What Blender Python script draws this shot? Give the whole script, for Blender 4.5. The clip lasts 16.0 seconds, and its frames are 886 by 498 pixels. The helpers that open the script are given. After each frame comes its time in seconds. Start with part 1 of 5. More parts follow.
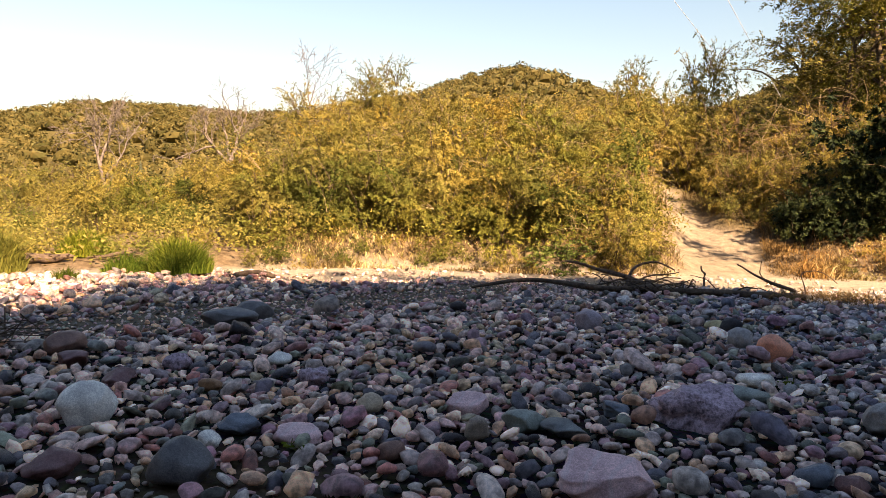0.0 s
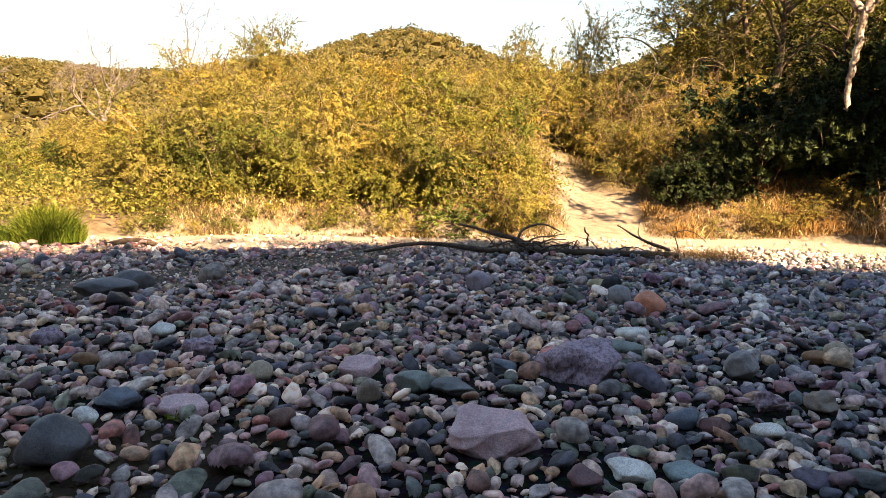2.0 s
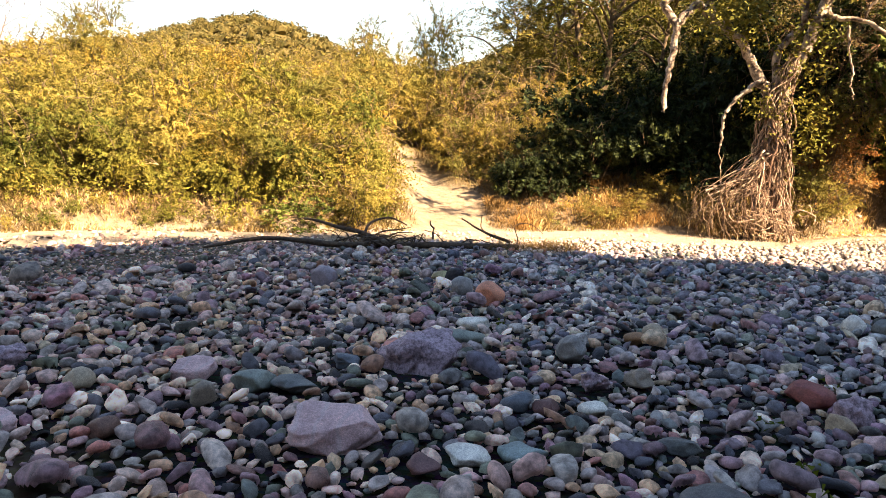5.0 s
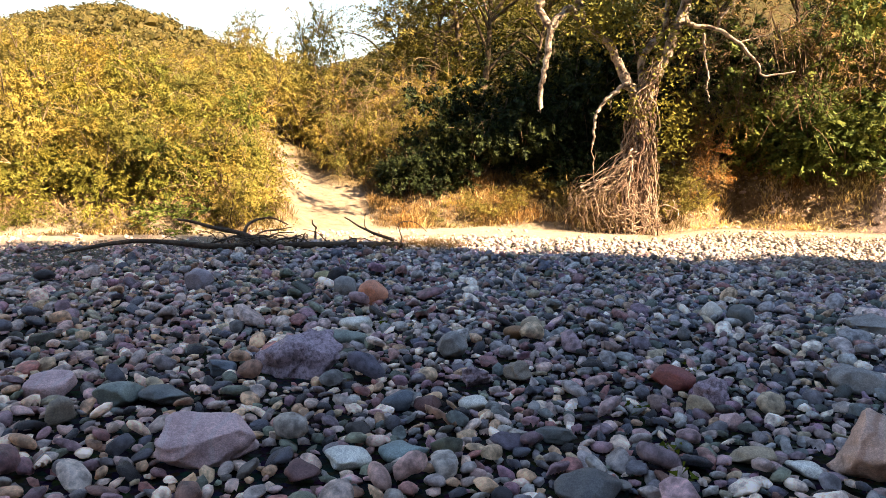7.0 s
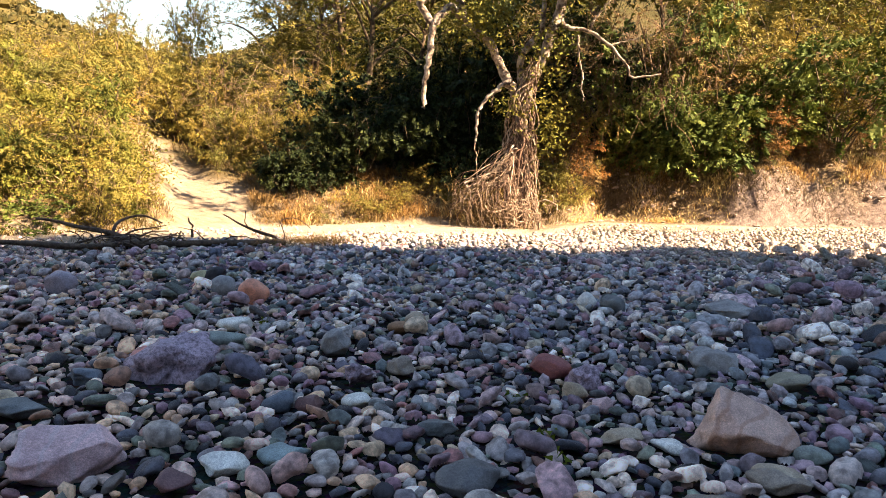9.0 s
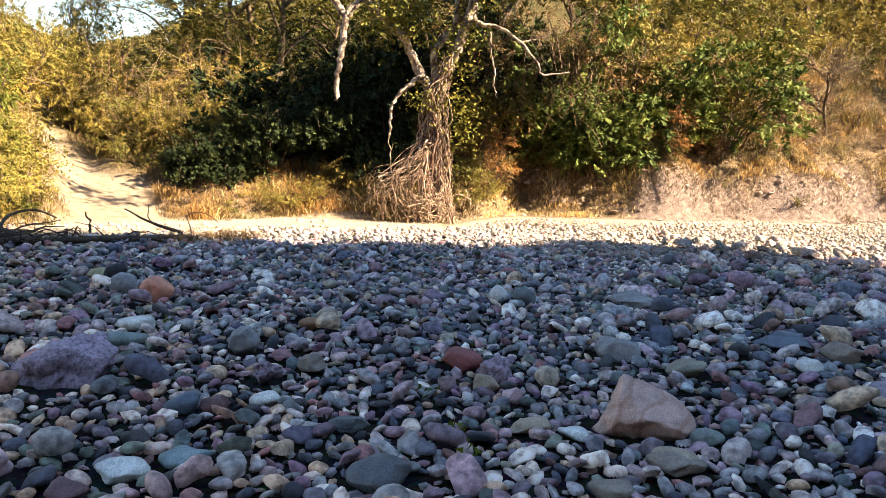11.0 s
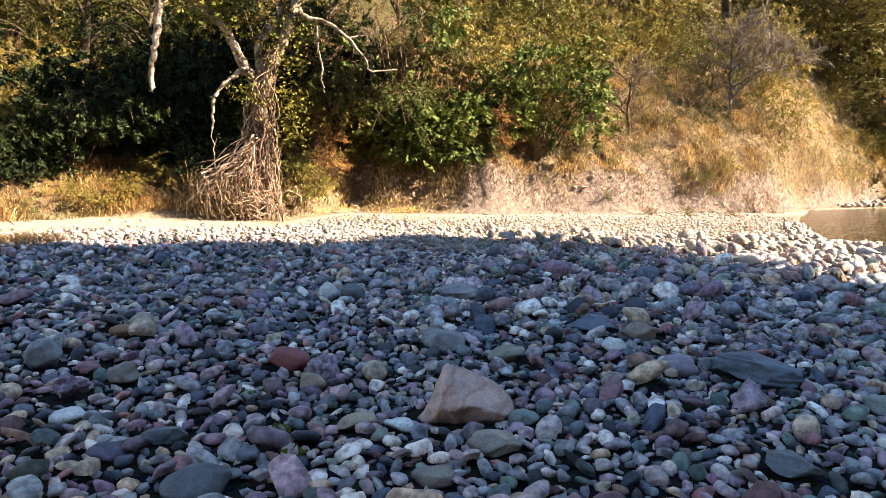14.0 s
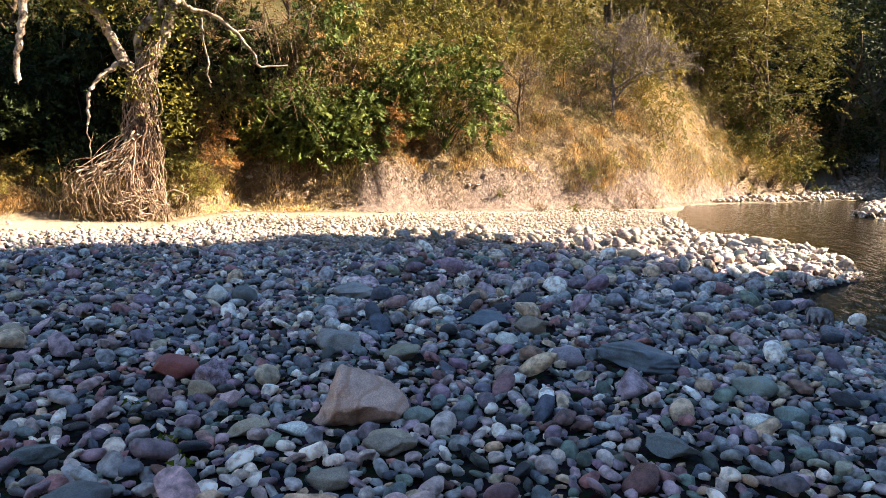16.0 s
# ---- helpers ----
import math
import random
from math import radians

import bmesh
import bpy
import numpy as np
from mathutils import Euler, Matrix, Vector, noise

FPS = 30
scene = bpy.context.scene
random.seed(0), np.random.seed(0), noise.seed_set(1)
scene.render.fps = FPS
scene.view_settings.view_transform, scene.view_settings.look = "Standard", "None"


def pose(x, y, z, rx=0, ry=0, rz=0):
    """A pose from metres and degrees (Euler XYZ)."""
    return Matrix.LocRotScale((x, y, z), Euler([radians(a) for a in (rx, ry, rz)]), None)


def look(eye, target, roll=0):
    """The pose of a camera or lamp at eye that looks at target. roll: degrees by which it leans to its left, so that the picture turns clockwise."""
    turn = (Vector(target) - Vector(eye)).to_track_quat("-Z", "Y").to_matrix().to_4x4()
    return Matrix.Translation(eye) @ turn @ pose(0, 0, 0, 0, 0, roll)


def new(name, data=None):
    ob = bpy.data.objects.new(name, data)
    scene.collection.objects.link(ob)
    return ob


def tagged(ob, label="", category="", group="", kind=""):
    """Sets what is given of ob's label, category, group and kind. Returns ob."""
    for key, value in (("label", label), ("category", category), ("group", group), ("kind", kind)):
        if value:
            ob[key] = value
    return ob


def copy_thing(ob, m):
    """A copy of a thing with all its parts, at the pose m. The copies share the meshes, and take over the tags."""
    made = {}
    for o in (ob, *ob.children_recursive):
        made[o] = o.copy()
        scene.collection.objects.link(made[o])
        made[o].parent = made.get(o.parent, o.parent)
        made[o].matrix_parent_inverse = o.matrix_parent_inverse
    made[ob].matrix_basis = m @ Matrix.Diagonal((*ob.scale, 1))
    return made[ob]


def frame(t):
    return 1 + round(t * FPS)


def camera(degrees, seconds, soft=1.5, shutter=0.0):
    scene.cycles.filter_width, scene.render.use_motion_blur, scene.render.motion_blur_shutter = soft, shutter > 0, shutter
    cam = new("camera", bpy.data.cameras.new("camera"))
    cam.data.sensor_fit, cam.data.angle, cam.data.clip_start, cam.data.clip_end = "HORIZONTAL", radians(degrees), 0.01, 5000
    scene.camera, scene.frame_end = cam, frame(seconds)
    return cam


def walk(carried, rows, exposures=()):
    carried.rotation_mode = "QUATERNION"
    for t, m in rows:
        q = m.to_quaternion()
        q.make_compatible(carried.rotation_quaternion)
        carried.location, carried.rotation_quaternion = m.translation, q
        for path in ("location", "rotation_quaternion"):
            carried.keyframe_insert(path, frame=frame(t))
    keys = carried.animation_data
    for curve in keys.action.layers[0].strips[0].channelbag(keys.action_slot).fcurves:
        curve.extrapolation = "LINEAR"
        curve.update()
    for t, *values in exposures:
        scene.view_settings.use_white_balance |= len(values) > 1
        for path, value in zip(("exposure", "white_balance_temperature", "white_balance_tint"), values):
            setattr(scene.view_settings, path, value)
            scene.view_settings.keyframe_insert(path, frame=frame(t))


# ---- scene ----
cam = camera(64.9, 16.0, soft=0.55)
PATH = [
    (0, (0.005, 0.083, 1.365), (0.0333, 2.0797, 1.2508), -0.03),
    (0.5, (0.016, 0.084, 1.365), (0.1287, 2.0758, 1.2202), -0.20),
    (1, (0.022, 0.077, 1.363), (0.2101, 2.0612, 1.1937), -0.33),
    (1.5, (0.026, 0.081, 1.360), (0.2874, 2.0544, 1.1661), -0.28),
    (2, (0.030, 0.086, 1.358), (0.3600, 2.0465, 1.1419), -0.10),
    (2.5, (0.037, 0.082, 1.359), (0.4154, 2.0337, 1.1442), -0.08),
    (3, (0.034, 0.083, 1.355), (0.4696, 2.0225, 1.1349), 0.06),
    (3.5, (0.044, 0.087, 1.356), (0.5646, 2.0044, 1.1268), -0.04),
    (4, (0.059, 0.080, 1.357), (0.6507, 1.9771, 1.1272), 0.13),
    (6.5, (0.129, 0.068, 1.355), (1.0915, 1.8055, 1.1190), 0.46),
    (7, (0.142, 0.070, 1.357), (1.1711, 1.7687, 1.1216), 0.34),
    (7.5, (0.154, 0.066, 1.361), (1.2539, 1.7183, 1.1178), 0.49),
    (8, (0.159, 0.059, 1.359), (1.3081, 1.6769, 1.1101), 0.44),
    (8.5, (0.170, 0.056, 1.355), (1.3868, 1.6239, 1.1061), 0.52),
    (9, (0.180, 0.050, 1.356), (1.4682, 1.5599, 1.1115), 0.53),
    (11.5, (0.208, 0.030, 1.355), (1.7258, 1.3082, 1.1048), 1.28),
    (12, (0.211, 0.018, 1.354), (1.7953, 1.2147, 1.1143), 1.45),
    (12.5, (0.217, 0.008, 1.356), (1.8494, 1.1362, 1.1073), 1.53),
    (13, (0.229, -0.006, 1.353), (1.8959, 1.0691, 1.0980), 1.45),
    (13.5, (0.235, -0.011, 1.355), (1.9298, 1.0167, 1.0886), 1.24),
    (14, (0.237, -0.026, 1.357), (1.9722, 0.9346, 1.0981), 1.27),
    (14.5, (0.239, -0.034, 1.362), (2.0192, 0.8388, 1.1002), 1.13),
    (15, (0.248, -0.038, 1.361), (2.0602, 0.7661, 1.1002), 1.14),
    (15.5, (0.247, -0.044, 1.363), (2.0855, 0.6985, 1.0991), 1.35),
    (16, (0.239, -0.049, 1.368), (2.0972, 0.6429, 1.1094), 1.40),
]
walk(cam, [(t, look(eye, target, roll)) for t, eye, target, roll in PATH],
     exposures=[(0.0, 1.55, 7250, 25), (2.0, 1.93, 7400, 22), (4.0, 2.13, 7300, 22), (9.0, 2.15, 6850, 21), (12.5, 2.16, 6150, 15), (16.0, 2.08, 6100, 15)])

# ---- light: low sun behind the walker, open sky ----
SUN_EL, SUN_AZ = 36.0, 150.0          # degrees; azimuth clockwise from +y, where the sun stands
world = bpy.data.worlds.new("sky")
scene.world = world
world.use_nodes = True
wn = world.node_tree
sky = wn.nodes.new("ShaderNodeTexSky")
sky.sky_type, sky.sun_disc = "NISHITA", False
sky.sun_elevation, sky.sun_rotation = radians(SUN_EL), radians(SUN_AZ)
sky.altitude, sky.air_density, sky.dust_density = 300, 2.0, 0.0
sky.ozone_density = 4.0
wn.links.new(sky.outputs[0], wn.nodes["Background"].inputs[0])
wn.nodes["Background"].inputs[1].default_value = 0.067
sun = new("sun", bpy.data.lights.new("sun", "SUN"))
sun.data.energy, sun.data.angle, sun.data.color = 9.3, radians(0.5), (1.0, 0.82, 0.55)
ce = math.cos(radians(SUN_EL))
SUN_FROM = Vector((math.sin(radians(SUN_AZ)) * ce, math.cos(radians(SUN_AZ)) * ce, math.sin(radians(SUN_EL))))
sun.matrix_world = look(SUN_FROM * 60, (0, 0, 0))

# ---- materials ----


def node(mat, kind, **values):
    n = mat.node_tree.nodes.new(kind)
    for key, value in values.items():
        n.inputs[key.replace("_", " ")].default_value = value
    return n


def link(mat, a, b):
    mat.node_tree.links.new(a, b)


def ramp(mat, stops, source, mode="LINEAR"):
    n = mat.node_tree.nodes.new("ShaderNodeValToRGB")
    n.color_ramp.interpolation = mode
    while len(n.color_ramp.elements) < len(stops):
        n.color_ramp.elements.new(0.5)
    for e, (at, col) in zip(n.color_ramp.elements, stops):
        e.position, e.color = at, (*col, 1)
    link(mat, source, n.inputs[0])
    return n.outputs[0]


def noise_of(mat, scale, detail=3.0, coords=None, rough=0.55):
    n = node(mat, "ShaderNodeTexNoise", Scale=scale, Detail=detail, Roughness=rough)
    if coords is None:
        coords = mat.node_tree.nodes.new("ShaderNodeTexCoord").outputs["Object"]
    link(mat, coords, n.inputs["Vector"])
    return n.outputs["Fac"]


def mixed(mat, a, b, fac, mode="MIX"):
    n = mat.node_tree.nodes.new("ShaderNodeMix")
    n.data_type, n.blend_type = "RGBA", mode
    for slot, v in ((0, fac), (6, a), (7, b)):
        if isinstance(v, bpy.types.NodeSocket):
            link(mat, v, n.inputs[slot])
        else:
            n.inputs[slot].default_value = v if slot == 0 else (*v, 1)
    return n.outputs[2]


def bumped(mat, height, strength, distance, bsdf):
    n = node(mat, "ShaderNodeBump", Strength=strength, Distance=distance)
    link(mat, height, n.inputs["Height"])
    link(mat, n.outputs[0], bsdf.inputs["Normal"])


def material(name, rough=0.8):
    mat = bpy.data.materials.new(name)
    mat.use_nodes = True
    bsdf = mat.node_tree.nodes["Principled BSDF"]
    bsdf.inputs["Roughness"].default_value = rough
    bsdf.inputs["Specular IOR Level"].default_value = 0.35
    return mat, bsdf


STONE_STOPS = [(0.00, (0.013, 0.015, 0.021)), (0.07, (0.046, 0.065, 0.107)), (0.15, (0.262, 0.275, 0.314)), (0.23, (0.065, 0.112, 0.129)), (0.30, (0.199, 0.112, 0.187)), (0.38, (0.395, 0.388, 0.395)),
               (0.45, (0.096, 0.041, 0.044)), (0.52, (0.464, 0.354, 0.236)), (0.59, (0.118, 0.187, 0.163)), (0.66, (0.021, 0.022, 0.028)), (0.72, (0.300, 0.354, 0.388)), (0.78, (0.262, 0.107, 0.107)), (0.84, (0.041, 0.065, 0.118)), (0.89, (0.395, 0.281, 0.340)), (0.94, (0.536, 0.507, 0.450)), (1.00, (0.660, 0.660, 0.639))]


def stone_rest(name, source):
    """River stones of many colours, one colour each: 'island' for joined stones, 'object' for single ones."""
    mat, bsdf = material(name, 0.5)
    bsdf.inputs["Specular IOR Level"].default_value = 0.35
    if source == "island":
        rnd = mat.node_tree.nodes.new("ShaderNodeNewGeometry").outputs["Random Per Island"]
    else:
        rnd = mat.node_tree.nodes.new("ShaderNodeObjectInfo").outputs["Random"]
    tone = node(mat, "ShaderNodeHueSaturation", Saturation=0.86, Value=1.12)
    link(mat, ramp(mat, STONE_STOPS, rnd), tone.inputs["Color"])
    col = tone.outputs[0]
    geo = mat.node_tree.nodes.new("ShaderNodeNewGeometry")
    pos = geo.outputs["Position"]
    # the bar is purple and brown upstream, blue-grey towards the water
    sep = mat.node_tree.nodes.new("ShaderNodeSeparateXYZ")
    link(mat, pos, sep.inputs[0])
    side = node(mat, "ShaderNodeMapRange")
    side.inputs[1].default_value, side.inputs[2].default_value = 0.5, 4.6
    link(mat, sep.outputs[0], side.inputs[0])
    warm = mixed(mat, col, (1.66, 1.25, 1.04), 1.0, "MULTIPLY")
    cool = mixed(mat, col, (1.13, 1.07, 1.06), 1.0, "MULTIPLY")
    col = mixed(mat, warm, cool, side.outputs[0])
    # warm sunlit tone put into the stones' colour past the shade's edge
    away = node(mat, "ShaderNodeVectorMath")
    away.operation = "LENGTH"
    link(mat, pos, away.inputs[0])
    silt_sun_mix = node(mat, "ShaderNodeMapRange")
    silt_sun_mix.inputs[1].default_value, silt_sun_mix.inputs[2].default_value, silt_sun_mix.inputs[4].default_value = 11.0, 15.0, 0.6
    link(mat, away.outputs["Value"], silt_sun_mix.inputs[0])
    col = mixed(mat, col, (0.27, 0.215, 0.158), silt_sun_mix.outputs[0])
    grain = noise_of(mat, 50, 6, pos, 0.7)
    col = mixed(mat, col, ramp(mat, [(0.32, (0.95, 0.92, 0.89)), (0.68, (1.5, 1.44, 1.36))], grain), 0.9, "MULTIPLY")
    stain = noise_of(mat, 18, 4, pos)
    col = mixed(mat, col, ramp(mat, [(0.36, (0.38, 0.36, 0.36)), (0.62, (1.4, 1.4, 1.38))], stain), 0.85, "MULTIPLY")
    speck = noise_of(mat, 210, 3, pos, 0.6)
    col = mixed(mat, col, ramp(mat, [(0.40, (0.8, 0.79, 0.8)), (0.60, (1.2, 1.19, 1.17))], speck), 0.5, "MULTIPLY")
    link(mat, col, bsdf.inputs["Base Color"])
    both = mat.node_tree.nodes.new("ShaderNodeMath")
    link(mat, grain, both.inputs[0])
    link(mat, speck, both.inputs[1])
    link(mat, ramp(mat, [(0.3, (0.3, 0.3, 0.3)), (0.7, (0.6, 0.6, 0.6))], stain), bsdf.inputs["Roughness"])
    bumped(mat, both.outputs[0], 0.8, 0.010, bsdf)
    return mat


def stone_of(name, col, vein=None, rough=0.55, pits=0.5):
    mat, bsdf = material(name, rough)
    bsdf.inputs["Specular IOR Level"].default_value = 0.42
    pos = mat.node_tree.nodes.new("ShaderNodeTexCoord").outputs["Object"]
    c = tuple(col)
    grain = noise_of(mat, 70, 5, pos, 0.65)
    out = mixed(mat, c, ramp(mat, [(0.32, (1.0, 0.97, 0.93)), (0.68, (1.5, 1.45, 1.38))], grain), 0.9, "MULTIPLY")
    blot = noise_of(mat, 9, 4, pos)
    out = mixed(mat, out, ramp(mat, [(0.35, (0.7, 0.68, 0.68)), (0.65, (1.18, 1.18, 1.16))], blot), 0.9, "MULTIPLY")
    if vein:
        wave = node(mat, "ShaderNodeTexWave", Scale=2.2, Distortion=9.0, Detail=4.0)
        link(mat, pos, wave.inputs["Vector"])
        out = mixed(mat, out, vein, ramp(mat, [(0.86, (0, 0, 0)), (0.97, (0.5, 0.5, 0.5))], wave.outputs["Fac"]))
    speck = noise_of(mat, 190, 3, pos, 0.6)
    out = mixed(mat, out, ramp(mat, [(0.40, (0.7, 0.69, 0.7)), (0.60, (1.32, 1.31, 1.29))], speck), 0.6, "MULTIPLY")
    if pits > 0.9:
        out = mixed(mat, out, ramp(mat, [(0.34, (0.2, 0.17, 0.19)), (0.55, (1.1, 1.1, 1.1))], noise_of(mat, 34, 5, pos, 0.7)), 0.8, "MULTIPLY")
    link(mat, out, bsdf.inputs["Base Color"])
    bumped(mat, grain, pits, 0.010, bsdf)
    return mat


STONES = {
    "pale": ("pale grey", (0.54, 0.54, 0.51)), "dark": ("dark grey", (0.085, 0.085, 0.09)), "maroon": ("maroon", (0.13, 0.065, 0.065)),
    "orange": ("salmon-orange", (0.56, 0.235, 0.15)), "lilac": ("lilac grey", (0.24, 0.21, 0.25)), "purple": ("rough purple", (0.31, 0.235, 0.29)),
    "pink": ("pink", (0.48, 0.32, 0.33)), "blue": ("blue-grey", (0.085, 0.105, 0.135)), "slate": ("slate grey", (0.10, 0.11, 0.115)),
    "green": ("greenish grey", (0.17, 0.20, 0.185)), "brown": ("brown-grey", (0.20, 0.165, 0.135)), "redbrown": ("red-brown", (0.17, 0.095, 0.075)),
    "tan": ("tan", (0.32, 0.26, 0.19)), "rust": ("rust-brown", (0.21, 0.115, 0.06)), "yellow": ("yellowish", (0.33, 0.29, 0.16)),
    "grey": ("grey", (0.21, 0.21, 0.215)), "teal": ("blue-green", (0.16, 0.215, 0.225)), "red": ("dark red", (0.20, 0.06, 0.055)),
    "white": ("white", (0.55, 0.55, 0.53)), "olive": ("olive-grey", (0.19, 0.18, 0.135)), "tan_boulder": ("tan and pink", (0.46, 0.30, 0.245)),
}
M_STONE = {k: stone_of("stone_" + k, c, vein={"pink": (0.5, 0.38, 0.38), "tan_boulder": (0.34, 0.15, 0.08)}.get(k),
                       pits=1.0 if k == "purple" else 0.45) for k, (_, c) in STONES.items()}
M_COBBLES = stone_rest("river_cobbles", "island")
M_COBBLE = stone_rest("river_cobble", "object")


def ground_material():
    """Sand, fine gravel blackened for gap shade, earth on the banks, dry litter higher up: told apart by the vertex
    weights 'earth' and 'pale'.
    """
    mat, bsdf = material("gap_shaded_gravel_and_earth", 0.95)
    bsdf.inputs["Specular IOR Level"].default_value = 0.03
    pos = mat.node_tree.nodes.new("ShaderNodeNewGeometry").outputs["Position"]
    fine = noise_of(mat, 55, 5, pos, 0.7)
    mid = noise_of(mat, 6, 4, pos)
    big = noise_of(mat, 0.5, 3, pos)
    vor = node(mat, "ShaderNodeTexVoronoi", Scale=26.0)
    link(mat, pos, vor.inputs["Vector"])
    # gravel painted almost black to stand for the shade between cobbles
    gap_shade_base = mixed(mat, (0.012, 0.010, 0.009), vor.outputs["Color"], 0.03)
    gap_shade_gravel = mixed(mat, gap_shade_base, ramp(mat, [(0.3, (0.6, 0.57, 0.55)), (0.7, (1.3, 1.28, 1.25))], fine), 0.9, "MULTIPLY")
    sand = ramp(mat, [(0.3, (0.24, 0.196, 0.145)), (0.7, (0.36, 0.30, 0.228))], mid)
    earth = ramp(mat, [(0.3, (0.07, 0.048, 0.028)), (0.5, (0.14, 0.097, 0.056)), (0.7, (0.21, 0.152, 0.092))], mid)
    wood = ramp(mat, [(0.35, (0.055, 0.047, 0.018)), (0.65, (0.11, 0.085, 0.032))], big)

    def weight(name):
        n = mat.node_tree.nodes.new("ShaderNodeAttribute")
        n.attribute_name = name
        return n.outputs["Fac"]
    out = mixed(mat, gap_shade_gravel, sand, weight("pale"))
    out = mixed(mat, out, earth, weight("earth"))
    out = mixed(mat, out, ramp(mat, [(0.3, (0.085, 0.062, 0.052)), (0.5, (0.165, 0.124, 0.105)), (0.7, (0.24, 0.188, 0.16))], mid), weight("ashen"))
    out = mixed(mat, out, wood, weight("wooded"))
    out = mixed(mat, out, ramp(mat, [(0.3, (0.75, 0.75, 0.75)), (0.7, (1.15, 1.15, 1.15))], fine), 0.7, "MULTIPLY")
    link(mat, out, bsdf.inputs["Base Color"])
    rough = mat.node_tree.nodes.new("ShaderNodeMath")
    rough.operation = "MULTIPLY_ADD"
    rough.inputs[1].default_value = 2.5
    link(mat, noise_of(mat, 9, 5, pos, 0.65), rough.inputs[0])
    link(mat, fine, rough.inputs[2])
    bumped(mat, rough.outputs[0], 0.8, 0.035, bsdf)
    return mat


M_GROUND = ground_material()
M_CLOD = stone_of("crumbling_earth", (0.25, 0.195, 0.165), None, 0.95, 0.8)


def leaf_material(name, a, b, c, through_light=0.35):
    """Leaves, each a little different; the whole plant shifts too."""
    mat, bsdf = material(name, 0.75)
    bsdf.inputs["Specular IOR Level"].default_value = 0.12
    rnd = mat.node_tree.nodes.new("ShaderNodeNewGeometry").outputs["Random Per Island"]
    col = ramp(mat, [(0.0, a), (0.55, b), (1.0, c)], rnd)
    own = mat.node_tree.nodes.new("ShaderNodeObjectInfo").outputs["Random"]
    col = mixed(mat, col, ramp(mat, [(0.0, (0.58, 0.66, 0.6)), (0.5, (1, 1, 1)), (1.0, (1.35, 1.2, 1.0))], own), 0.9, "MULTIPLY")
    patch = noise_of(mat, 0.8, 3, mat.node_tree.nodes.new("ShaderNodeNewGeometry").outputs["Position"])
    col = mixed(mat, col, ramp(mat, [(0.36, (0.70, 0.82, 0.72)), (0.5, (1.02, 1.0, 0.96)), (0.66, (1.26, 1.15, 0.95))], patch), 0.9, "MULTIPLY")
    link(mat, col, bsdf.inputs["Base Color"])
    back = mat.node_tree.nodes.new("ShaderNodeBsdfTranslucent")
    link(mat, col, back.inputs["Color"])
    mix = mat.node_tree.nodes.new("ShaderNodeMixShader")
    mix.inputs[0].default_value = through_light
    link(mat, bsdf.outputs[0], mix.inputs[1])
    link(mat, back.outputs[0], mix.inputs[2])
    link(mat, mix.outputs[0], mat.node_tree.nodes["Material Output"].inputs[0])
    return mat


M_LEAF = {
    "olive": leaf_material("olive_leaves", (0.125, 0.110, 0.025), (0.170, 0.142, 0.035), (0.222, 0.179, 0.050), 0.2),
    "yellow": leaf_material("yellowing_leaves", (0.164, 0.134, 0.033), (0.200, 0.162, 0.043), (0.243, 0.198, 0.059), 0.2),
    "green": leaf_material("green_leaves", (0.060, 0.064, 0.011), (0.094, 0.097, 0.018), (0.144, 0.136, 0.031), 0.12),
    # near-black: the depth of shade is put into this leaf colour
    "dark": leaf_material("shade_dark_leaves", (0.007, 0.012, 0.005), (0.017, 0.026, 0.009), (0.048, 0.066, 0.021), 0.1),
    "dry": leaf_material("dry_leaves", (0.09, 0.057, 0.024), (0.15, 0.097, 0.04), (0.25, 0.168, 0.075), 0.15),
    "fresh": leaf_material("fresh_green_leaves", (0.036, 0.055, 0.012), (0.072, 0.101, 0.023), (0.138, 0.168, 0.046), 0.15),
    "weed": leaf_material("fresh_weed_leaves", (0.045, 0.065, 0.007), (0.085, 0.115, 0.011), (0.15, 0.165, 0.024)),
    "straw": leaf_material("straw", (0.28, 0.205, 0.085), (0.45, 0.345, 0.16), (0.62, 0.50, 0.28), 0.15),
    "ashen": leaf_material("ashen_straw", (0.13, 0.10, 0.075), (0.27, 0.215, 0.165), (0.46, 0.39, 0.32), 0.05),
    "rusty": leaf_material("rusty_dead_leaves", (0.10, 0.052, 0.02), (0.165, 0.088, 0.03), (0.25, 0.145, 0.055), 0.15),
    "hill": leaf_material("hill_leaves", (0.062, 0.048, 0.014), (0.105, 0.080, 0.026), (0.165, 0.124, 0.048), 0.15),
}


def bark_material(name, a, b, scale=9.0):
    mat, bsdf = material(name, 0.9)
    pos = mat.node_tree.nodes.new("ShaderNodeTexCoord").outputs["Object"]
    n1, n2 = noise_of(mat, scale, 5, pos, 0.7), noise_of(mat, scale * 6, 3, pos)
    col = mixed(mat, ramp(mat, [(0.40, a), (0.62, b)], n1), ramp(mat, [(0.3, (0.65, 0.65, 0.65)), (0.7, (1.2, 1.2, 1.2))], n2), 0.8, "MULTIPLY")
    link(mat, col, bsdf.inputs["Base Color"])
    bumped(mat, n2, 0.8, 0.02, bsdf)
    return mat


